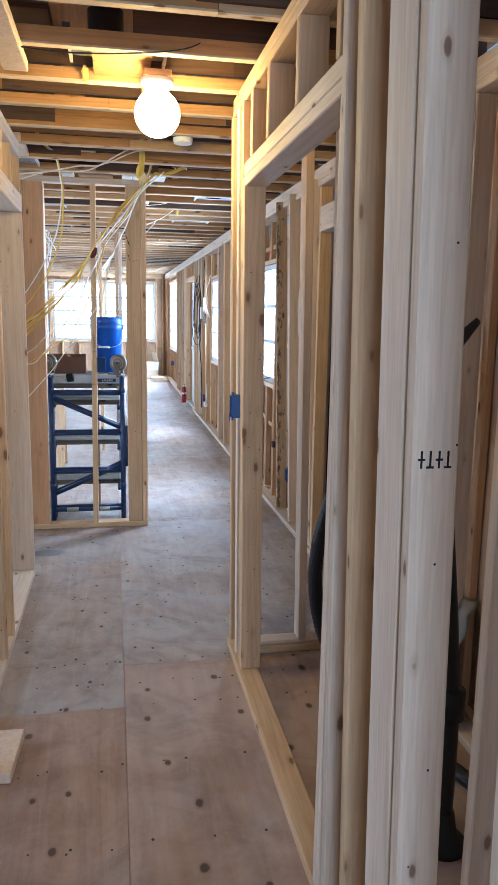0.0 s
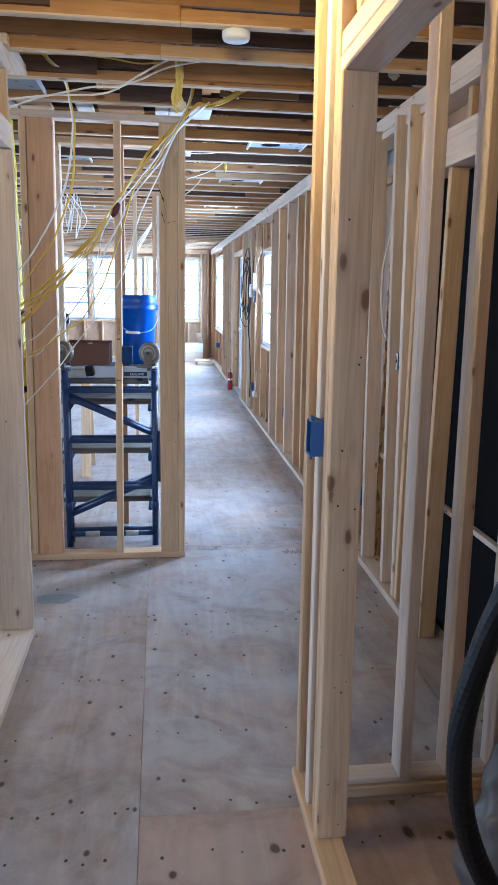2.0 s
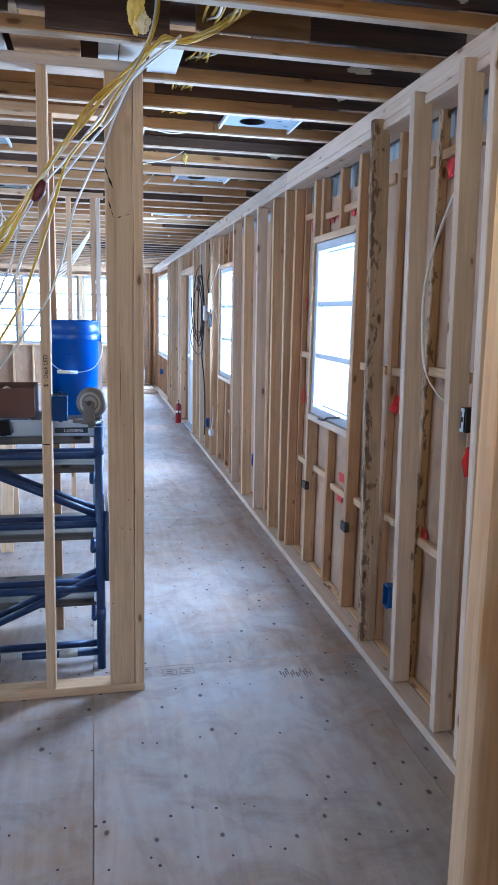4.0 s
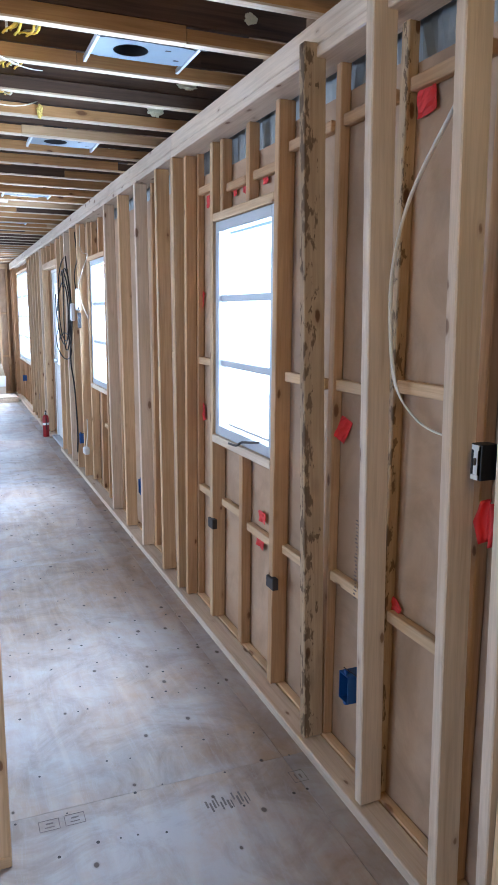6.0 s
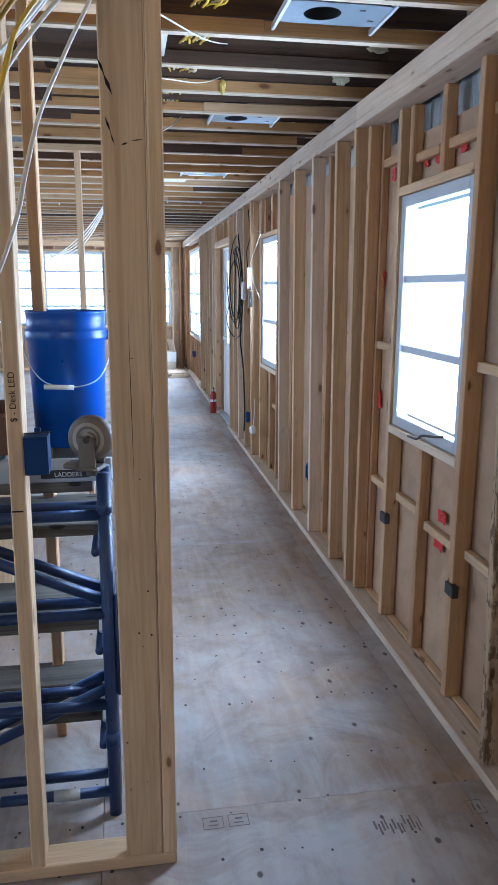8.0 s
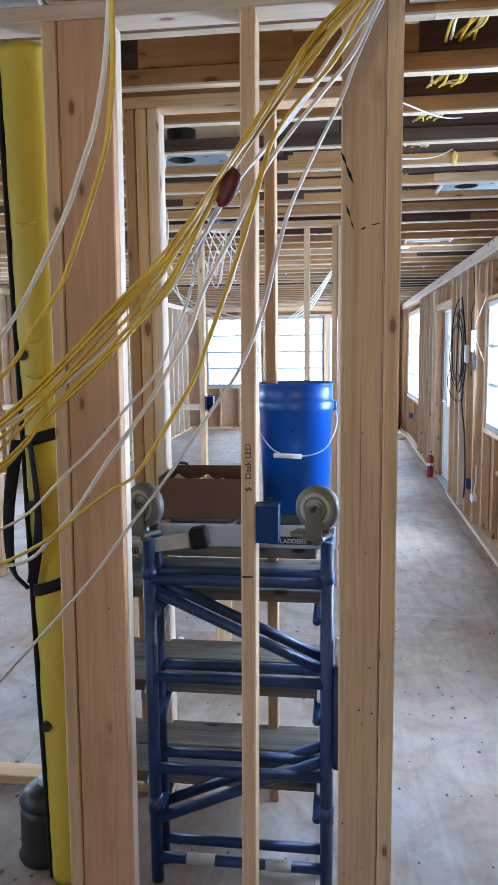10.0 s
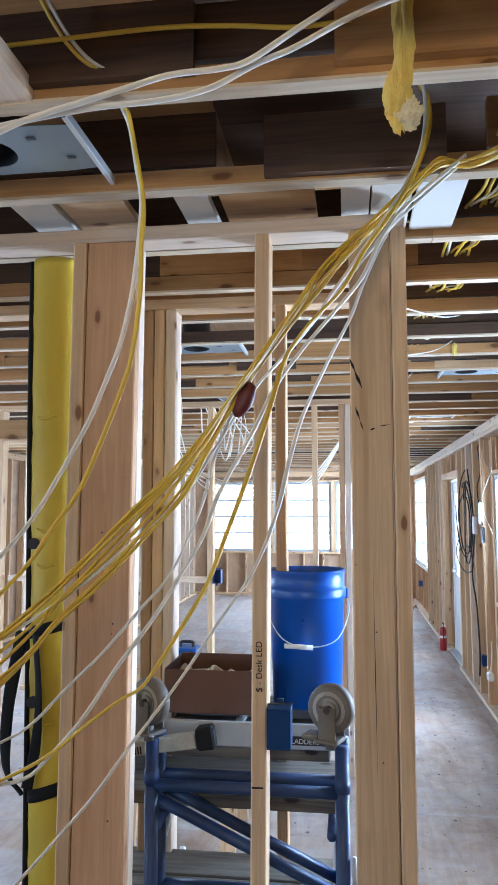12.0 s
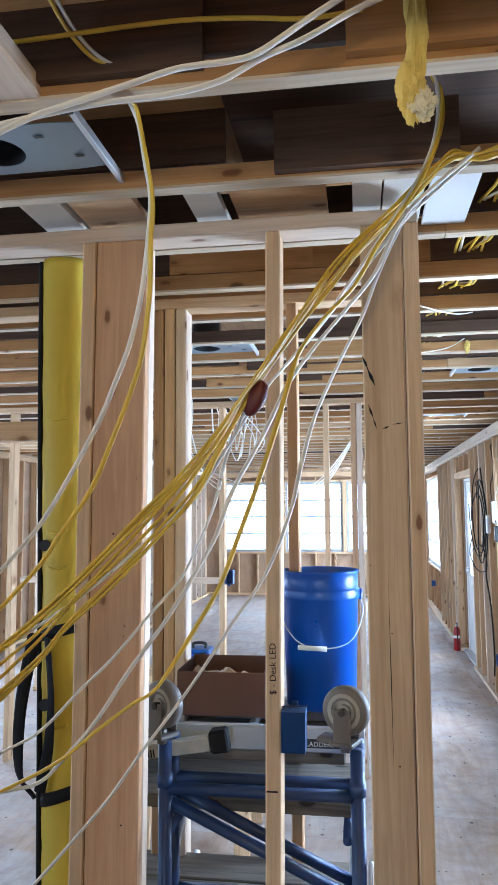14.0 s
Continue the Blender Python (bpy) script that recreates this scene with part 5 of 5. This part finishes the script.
for cy, cz, ry, rz, ph in ((11.78, 1.70, 0.34, 0.46, 0.0), (11.62, 1.66, 0.20, 0.50, 0.5), (11.90, 1.62, 0.46, 0.40, 1.1), (11.85, 1.28, 0.50, 0.22, 0.8)):
    loop = []
    for k in range(15):
        a = ph + 2 * math.pi * k / 13
        loop.append((2.525 - 0.014 * math.sin(a * 1.5 + cy * 9), cy + (ry + 0.03 * math.sin(3 * a + cz * 7)) * math.sin(a), cz + (rz - 0.01 * k) * math.cos(a)))
    part("coil", hose_bm(loop, 0.006, 8, steps=6), RUBBER, cord, smooth=True)
part("lead", hose_bm([(2.53, 11.62, 2.16), (2.52, 11.40, 1.9), (2.52, 11.24, 1.55), (2.52, 11.42, 1.15), (2.52, 11.22, 0.85), (2.52, 11.12, 0.45), (2.52, 11.16, 0.22)], 0.0075, 8), RUBBER, cord, smooth=True)
part("lead", hose_bm([(2.53, 11.0, 2.34), (2.53, 10.9, 2.1), (2.525, 11.05, 1.95), (2.525, 10.92, 1.72), (2.52, 10.80, 1.62)], 0.005, 8), RUBBER, cord, smooth=True)
part("plug", box_bm(2.505, 2.535, 10.78, 10.82, 1.46, 1.60, 0.006), BLACK, cord)
for y, z, h in ((10.86, 1.62, 0.20), (11.20, 1.52, 0.17)):
    ob = thing("cable_cover", 2.52, y, z, "white plastic cable connector on the wall", "connector", "white connectors")
    part("cover", box_bm(2.50, 2.542, y - 0.026, y + 0.026, z, z + h, 0.010), WHITEPAINT, ob)
cable([(2.54, 10.75, 2.38), (2.53, 10.72, 2.2), (2.54, 10.60, 2.12), (2.55, 10.45, 2.10), (2.54, 10.66, 1.98), (2.53, 10.84, 1.85), (2.53, 10.72, 1.7), (2.54, 10.45, 1.55)], WHITECABLE, 0.0028, "white cable looping by the window head")
adapter = thing("power_adapter", 2.53, 10.62, 0.30, "white plug adapter hanging low on the wall", "adapter")
part("adapter_body", box_bm(2.49, 2.545, 10.58, 10.66, 0.30, 0.37, 0.012), WHITEPAINT, adapter)
part("adapter_lead", hose_bm([(2.52, 10.62, 0.36), (2.53, 10.6, 0.5), (2.54, 10.66, 0.62)], 0.006, 8), WHITECABLE, adapter, smooth=True)

ext = thing("fire_extinguisher", 2.49, 13.56, 0, "red fire extinguisher standing beside the door", "fire extinguisher")
m = Matrix.Translation((2.490, 13.57, 0)) @ Matrix.Diagonal((0.62, 0.62, 0.80, 1))
part("tank", lathe_bm([(0.001, 0.0), (0.06, 0.0), (0.066, 0.01), (0.066, 0.30), (0.055, 0.34), (0.022, 0.36), (0.001, 0.362)], 28), REDTANK, ext, m=m, smooth=True)
part("label", lathe_bm([(0.0668, 0.19), (0.0672, 0.195), (0.0672, 0.225), (0.0668, 0.23)], 28), WHITEPAINT, ext, "white instruction label", m, True)
part("valve", cyl_bm(0.02, 0.36, 0.40, 14, m=m), GALV, ext)
part("lever", box_bm(-0.012, 0.012, -0.10, 0.03, 0.40, 0.425, 0.004), BLACK, ext, m=m)
part("hose", hose_bm([(0, -0.03, 0.38), (0, -0.085, 0.34), (0, -0.078, 0.20), (0, -0.070, 0.12)], 0.009, 8), RUBBER, ext, m=m, smooth=True)

crate = thing("cardboard_box", 2.1, 18.5, 0, "pale open cardboard box by the end wall", "cardboard box")
m = Matrix.Translation((2.02, 18.55, 0)) @ pose(0, 0, 0, 0, 0, 14)
part("box_walls", box_bm(-0.30, 0.26, -0.2, 0.2, 0.0, 0.40, 0.004), CARTONPALE, crate, m=m)
part("flap", box_bm(-0.005, 0.005, -0.2, 0.2, 0.0, 0.24, 0.002), CARTONPALE, crate, m=m @ Matrix.Translation((0.262, 0, 0.39)) @ pose(0, 0, 0, 0, -14, 0))
part("flap", box_bm(-0.30, 0.26, -0.004, 0.004, 0.0, 0.2, 0.002), WHITEPAINT, crate, m=m @ Matrix.Translation((0, -0.2, 0.20)) @ pose(0, 0, 0, 8, 0, 0))
for k, (dx, dy) in enumerate(((0, 0), (0.03, 0.02), (-0.02, 0.05))):
    ob = thing("board_offcut", 2.30, 17.7, 0.03 * k, "pale board offcut stacked on the floor", "board", "stacked offcuts")
    part("board", box_bm(2.14 + dx, 2.48 + dx, 17.45 + dy, 17.95 + dy, 0.002 + 0.032 * k, 0.030 + 0.032 * k, 0.003), WHITEWOOD, ob)

# ---- ceiling fittings ----


def can_light(x, y, z=2.545, turn=0.0):
    """The mounting pan of a recessed light: a steel plate with a round hole, a black can above, hanger bars."""
    ob = thing("recessed_light", x, y, z, "galvanised mounting pan of a recessed light between joists", "recessed light", "recessed lights")
    m = Matrix.Translation((x, y, z)) @ pose(0, 0, 0, 0, 0, turn)
    hx, hy, r, cx = 0.178, 0.10, 0.064, -0.045
    bm = bmesh.new()
    n = 32
    inner = [bm.verts.new((cx + r * math.cos(2 * math.pi * k / n), r * math.sin(2 * math.pi * k / n), 0)) for k in range(n)]
    outer = []
    for k in range(n):
        a = 2 * math.pi * k / n
        c, s = math.cos(a), math.sin(a)
        t = min((hx - cx) / c if c > 1e-6 else ((-hx - cx) / c if c < -1e-6 else 9), (hy / abs(s)) if abs(s) > 1e-6 else 9)
        outer.append(bm.verts.new((cx + c * t, s * t, 0)))
    for k in range(n):
        bm.faces.new((inner[k], inner[(k + 1) % n], outer[(k + 1) % n], outer[k]))
    bm.normal_update()
    bmesh.ops.solidify(bm, geom=bm.faces[:], thickness=0.002)
    part("pan", bm, PAN, ob, m=m)
    part("can", lathe_bm([(0.067, 0.003), (0.067, 0.13), (0.001, 0.13)], 28), BLACK, ob, "black inside of the can", m @ Matrix.Translation((cx, 0, 0)), True)
    for s in (-1, 1):
        part("hanger_bar", box_bm(s * (hx + 0.004) - 0.006, s * (hx + 0.004) + 0.006, -0.178, 0.178, -0.004, 0.016, 0.001), GALV, ob, m=m)
        part("bracket", box_bm(s * (hx + 0.004) - 0.014, s * (hx + 0.004) + 0.014, -0.180, -0.150, -0.018, 0.02, 0.002), NAIL, ob, m=m)
    for k, a in enumerate((0.07, 0.125)):
        part("slot", box_bm(a, a + 0.02, -0.06 + 0.09 * k, -0.05 + 0.09 * k, -0.0032, -0.0022, 0), BLACK, ob, m=m)
    return ob


for x, y in ((0.60, 5.49), (2.12, 6.69), (2.06, 8.29), (2.05, 10.29), (2.05, 12.29), (0.65, 7.49), (0.62, 9.09), (0.40, 10.69), (0.5, 12.69)):
    can_light(x, y)
can_light(1.28, 3.489, 2.590)
cable([(0.72, 3.25, 2.60), (0.86, 3.24, 2.512), (1.05, 3.24, 2.488), (1.28, 3.24, 2.497), (1.50, 3.25, 2.53), (1.62, 3.3, 2.60)], RUBBER, 0.004, "thin black cable sagging below the joists")


def tuft(x, y, z, w, d, h, material, label, seed):
    """A torn tuft of insulation: a ragged lump of many small fibres."""
    r = random.Random(seed)
    bm = bmesh.new()
    bmesh.ops.create_icosphere(bm, subdivisions=4, radius=1.0)
    for v in bm.verts:
        k = 1 + 0.45 * noise.noise(v.co * 1.9 + Vector((seed * 3.7, 0, 0))) + 0.3 * noise.noise(v.co * 6.0 + Vector((0, seed, 0))) + r.uniform(-0.12, 0.12)
        v.co = Vector((v.co.x * w, v.co.y * d, v.co.z * h)) * k
    ob = part("insulation_tuft", bm, material, None, m=Matrix.Translation((x, y, z)))
    return tagged(ob, label, "insulation", "insulation tufts")


tuft(1.436, 5.236, 2.570, 0.016, 0.010, 0.130, FOAM, "torn yellow insulation hanging from a joist", 1)
tuft(1.424, 5.234, 2.455, 0.019, 0.011, 0.055, FOAM, "torn yellow insulation hanging from a joist", 2)
tuft(1.442, 5.232, 2.424, 0.020, 0.011, 0.026, CREAMFOAM, "pale torn end of the hanging insulation", 3)
rng = random.Random(9)
for k in (0, 2, 3, 5, 6, 9):
    y = 5.267 + 0.4 * k
    tuft(rng.uniform(2.40, 2.50), y, 2.60 + rng.uniform(0, 0.05), rng.uniform(0.02, 0.05), 0.009, rng.uniform(0.012, 0.026), CREAMFOAM, "cream insulation caught between joists", 10 + k)
for k, (x, y) in enumerate(((1.86, 7.664), (1.15, 3.664))):
    tuft(x, y, 2.545, 0.012, 0.009, 0.03, FOAM, "scrap of yellow insulation hanging from a joist", 40 + k)
patch = part("ceiling_patch", box_bm(1.512, 1.628, 5.712, 6.066, 2.545, 2.558, 0.001), WHITEPAINT)
tagged(patch, "square of white board fixed between the joists", "board")
beam = thing("ceiling_block", 0.75, 5.1, 2.5, "pale timber block nailed across the joists", "timber block")
part("block", box_bm(-0.06, 0.06, -0.021, 0.021, -0.24, 0.24, 0.004), WHITEWOOD, beam, m=Matrix.Translation((0.70, 5.07, 2.545)) @ pose(0, 0, 0, 90, 0, 0) @ pose(0, 0, 0, 0, 0, 0))

joist_block = part("ceiling_beam", box_bm(0.86, 0.95, 2.20, 3.47, 2.481, 2.519, 0.004), WHITEWOOD)
tagged(joist_block, "pale timber nailed under the joists", "timber beam")
# splits, knots and nail holes in the posts
for x0, z0, x1, z1, w in ((1.340, 2.146, 1.356, 2.108, 0.007), (1.352, 2.115, 1.372, 2.066, 0.009), (1.353, 2.022, 1.366, 1.985, 0.006), (1.364, 1.988, 1.374, 1.958, 0.004), (1.388, 1.960, 1.404, 1.966, 0.005), (1.410, 1.970, 1.440, 1.974, 0.003), (1.392, 1.62, 1.395, 1.10, 0.002)):
    p, q = Vector((x0, ya + 0.0012, z0)), Vector((x1, ya + 0.0012, z1))
    side = (q - p).normalized().cross(Vector((0, 1, 0))) * w * 0.5
    bm = bmesh.new()
    mid = (p + q) / 2
    bm.faces.new([bm.verts.new(v) for v in (p, mid + side, q, mid - side)])
    part("split", bm, INK, frame_a, "dark split in the grain")
rng = random.Random(15)
for wall_ob, xa, xb, y, n in ((right, px0 + 0.012, px1 - 0.012, 3.4493, 15), (left, lx0 + 0.02, lx1 - 0.02, 4.8863, 13), (frame_a, 0.665, 0.77, ya + 0.0012, 9), (frame_a, 1.35, 1.43, ya + 0.0012, 10), (right, px0 + 0.01, px1 - 0.01, 1.6633, 8), (left, lx0 + 0.01, lx1 - 0.02, 3.6993, 12)):
    bm = bmesh.new()
    for k in range(n):
        x, z, r = rng.uniform(xa, xb), 0.06 + 2.0 * rng.random(), rng.uniform(0.0014, 0.003)
        bmesh.ops.create_circle(bm, cap_ends=True, segments=8, radius=r, matrix=Matrix.Translation((x, y, z)) @ pose(0, 0, 0, 90, 0, 0))
    part("nail_holes", bm, INK, wall_ob, "dark nail holes")

# ---- marks printed on the floor and studs ----
for x, y, turn in ((2.453, 5.955, 0), (1.607, 6.017, 90), (1.687, 6.019, 90)):
    m = Matrix.Translation((x, y, 0.0008)) @ pose(0, 0, 0, 0, 0, turn)
    bm = bmesh.new()
    for a in ((-0.026, 0.026, -0.032, -0.030), (-0.026, 0.026, 0.030, 0.032), (-0.026, -0.024, -0.030, 0.030), (0.024, 0.026, -0.030, 0.030), (-0.012, -0.008, -0.015, 0.015), (0.004, 0.011, -0.013, 0.010)):
        box_bm(*a, 0, 0.0006, 0, bm)
    part("printed_mark", bm, FAINTINK, floor, m=m)
bm = bmesh.new()
ring = [bm.verts.new((0.79 + (0.10 + 0.04 * noise.noise(Vector((a, 1.3, 0)))) * math.cos(a), 5.31 + (0.07 + 0.03 * noise.noise(Vector((a, 4.1, 0)))) * math.sin(a), 0.0009)) for a in [2 * math.pi * k / 28 for k in range(28)]]
bm.faces.new(ring)
part("floor_stain", bm, plain("grey_stain", (0.20, 0.205, 0.215), 0.6, 0, 0.3, 30, 0.0), floor, "dark grey spill stain")
rng = random.Random(6)
for k in range(13):
    x = 2.10 + 0.012 * k
    y = 5.92 + rng.uniform(-0.015, 0.015)
    part("printed_mark", box_bm(x, x + rng.uniform(0.003, 0.008), y - rng.uniform(0.01, 0.03), y + rng.uniform(0.01, 0.03), 0.0006, 0.0012, 0), FAINTINK, floor)
for y, x, z in ((1.6632, 1.784, 1.342), (1.2892, 1.790, 0.87)):
    for k in range(4):
        part("printed_mark", box_bm(x + 0.017 * k, x + 0.017 * k + 0.004, y, y + 0.001, z, z + 0.032, 0), INK, right)
        bar = z if k in (1, 3) else z + 0.014
        part("printed_mark", box_bm(x + 0.017 * k - 0.005, x + 0.017 * k + 0.009, y - 0.0004, y + 0.0008, bar, bar + 0.004, 0), INK, right)
for k in range(22):
    z = 0.72 + 0.012 * k
    part("printed_mark", box_bm(XF - 0.0012, XF - 0.0004, 5.763 + 0.004 * math.sin(k * 2.1), 5.775 + 0.004 * math.sin(k * 1.3), z, z + 0.004, 0), FAINTINK, east)
for k in range(9):
    z = 1.30 + 0.028 * k
    part("printed_mark", box_bm(0.655 + 0.012 * math.sin(k * 1.7), 0.690 + 0.012 * math.sin(k * 2.3), 3.6986, 3.6996, z, z + 0.005, 0), FAINTINK, left)

win1 = bpy.data.objects["window_1"]
part("crank_handle", hose_bm([(2.606, 6.70, 1.062), (2.590, 6.76, 1.052), (2.578, 6.84, 1.040), (2.566, 6.87, 1.022), (2.556, 6.94, 1.020)], 0.0055, 8), NAIL, win1, "dark metal crank handle", smooth=True)

# ---- sawhorse with a tool case, behind the scaffold ----
horse = thing("sawhorse", 0.44, 8.05, 0, "plain pine sawhorse standing behind the scaffold", "sawhorse")
part("beam", box_bm(0.14, 0.76, 8.005, 8.094, 0.86, 0.898, 0.003), PINE, horse)
for x in (0.19, 0.71):
    for s in (-1, 1):
        mm, n = between((x, 8.05 + s * 0.24, 0.012), (x, 8.05 + s * 0.02, 0.858))
        part("leg", box_bm(-0.04, 0.04, -0.017, 0.017, 0, n, 0.003), PINE, horse, m=mm)
tool_case = thing("tool_case", 0.44, 8.05, 0.899, "blue plastic tool case lying on a sawhorse", "tool case")
part("case_body", box_bm(0.375, 0.515, 7.97, 8.12, 0.899, 0.985, 0.012), BUCKET, tool_case)
part("lid", box_bm(0.380, 0.510, 7.975, 8.115, 0.986, 1.010, 0.010), BLUEBOX, tool_case)
part("handle", hose_bm([(0.41, 8.04, 1.01), (0.415, 8.04, 1.035), (0.475, 8.04, 1.035), (0.48, 8.04, 1.01)], 0.009, 8), BLACK, tool_case, smooth=True)
for x in (0.395, 0.470):
    part("latch", box_bm(x, x + 0.022, 7.962, 7.972, 0.965, 1.000, 0.003), BLACK, tool_case)

# ---- ceiling: joists, patched boards between and above them ----
rng = random.Random(5)
ceil = Boxes()
yj = 3.27 - 0.4 * 12
while yj < YE + 0.1:
    x = XW
    while x < 2.66:
        n = min(2.66, x + rng.uniform(1.6, 3.6))
        # the lowest 7 mm of each joist is paler than its faces
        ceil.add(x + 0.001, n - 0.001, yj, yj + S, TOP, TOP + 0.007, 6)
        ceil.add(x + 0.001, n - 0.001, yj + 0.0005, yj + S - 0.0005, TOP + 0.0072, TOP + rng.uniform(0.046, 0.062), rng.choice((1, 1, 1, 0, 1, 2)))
        x = n
    x = XW
    while x < 2.68:
        n = min(2.68, x + rng.uniform(0.35, 1.3))
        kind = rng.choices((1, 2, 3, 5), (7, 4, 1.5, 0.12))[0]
        # boards reaching past x = 2.2 always take the dark slot
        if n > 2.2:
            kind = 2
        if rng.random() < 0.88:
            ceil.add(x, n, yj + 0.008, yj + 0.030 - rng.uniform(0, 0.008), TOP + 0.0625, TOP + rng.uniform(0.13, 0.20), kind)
        if rng.random() < 0.16:
            ceil.add(x + 0.05, min(n, x + rng.uniform(0.25, 0.55)), yj - 0.021, yj - 0.001, TOP + 0.025, TOP + 0.165, 2)
        x = n
    # short cross blocks
    for _ in range(2):
        if rng.random() < 0.35:
            bx = rng.uniform(XW, 2.0)
            w = rng.choice((0.09, 0.14, 0.22))
            ceil.add(bx, bx + w, yj + S + 0.002, yj + 0.398, TOP + 0.03, TOP + 0.07, rng.choice((0, 4, 1)))
    yj += 0.4
# short pale boards laid across the bay above the open frame
for bx, w, slot in ((0.47, 0.11, 4), (0.60, 0.17, 0), (0.905, 0.085, 4), (1.02, 0.24, 1), (1.325, 0.072, 4), (1.402, 0.10, 4)):
    ceil.add(bx, bx + w, 5.712, 6.066, TOP + 0.030, TOP + 0.052, slot)
# black-stained board hung on a joist face, rust-brown scabs beside it
ceil.add(1.150, 1.562, 5.645, 5.668, TOP + 0.012, TOP + 0.155, 2)
ceil.add(1.32, 2.05, 5.246, 5.2695, TOP + 0.02, TOP + 0.17, 1)
x = XW - 0.15
while x < 2.75:
    y = YS - 0.1
    n = min(2.76, x + rng.uniform(0.5, 1.2))
    while y < YE + 0.15:
        e = min(YE + 0.16, y + rng.uniform(0.6, 2.4))
        ceil.add(x + 0.002, n - 0.002, y + 0.002, e - 0.002, TOP + 0.215 + rng.uniform(0, 0.02), TOP + 0.26, rng.choices((3, 1, 2, 4), (6, 4, 2.5, 0.0))[0])
        y = e
    x = n
ceil.add(XW - 0.3, 2.9, YS - 0.2, YE + 0.3, TOP + 0.262, TOP + 0.31, 3)
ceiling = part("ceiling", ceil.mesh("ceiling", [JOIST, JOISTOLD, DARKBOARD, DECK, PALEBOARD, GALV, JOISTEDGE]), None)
tagged(ceiling, "open ceiling of timber joists and patched dark boards", "ceiling", kind="structure")

# ---- plywood sheets of the floor, and their nails ----
SHEETS = {}
row_no = 0
for x0, x1 in ((-3.25, -2.39), (-2.39, -1.17), (-1.17, 0.05), (0.05, 1.27), (1.27, 2.45), (2.45, 2.72)):
    y = (-3.12, -2.25, -3.30, -4.05, -3.68, -3.68)[row_no]
    while y < YE + 0.2:
        a, b = max(y, -2.0), min(y + 2.44, YE + 0.2)
        # near sheets redder, far ones cooler: partly light painted into the plywood
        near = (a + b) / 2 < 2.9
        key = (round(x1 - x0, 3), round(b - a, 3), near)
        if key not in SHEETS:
            SHEETS[key] = finish(box_bm(-(x1 - x0) / 2 + 0.001, (x1 - x0) / 2 - 0.001, -(b - a) / 2 + 0.0004, (b - a) / 2 - 0.0004, -0.019, 0.0, 0.0008), "plywood_sheet", FLOORRED if near else FLOORCOOL)
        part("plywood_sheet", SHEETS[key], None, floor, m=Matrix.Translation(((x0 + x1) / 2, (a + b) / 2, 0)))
        y += 2.44
    row_no += 1
rng = random.Random(8)
nv, nf = [], []
yj = 1.27
while yj < 18.8:
    x = 0.1
    while x < 2.5:
        px, py, r = x + rng.uniform(-0.04, 0.04), yj + rng.uniform(-0.02, 0.02), rng.uniform(0.0035, 0.0065)
        n = len(nv)
        nv += [(px + r * math.cos(k * math.pi / 3), py + r * 1.2 * math.sin(k * math.pi / 3), 0.0012) for k in range(6)]
        nf.append(tuple(range(n, n + 6)))
        x += rng.choice((0.06, 0.08, 0.1, 0.15, 0.2))
    yj += 0.2 if rng.random() < 0.3 else 0.4
me = bpy.data.meshes.new("nail_heads")
me.from_pydata(nv, [], nf)
tagged(part("nail_heads", me, None, floor), "dark sunk nail heads", kind="stuff")
me.materials.append(NAIL)
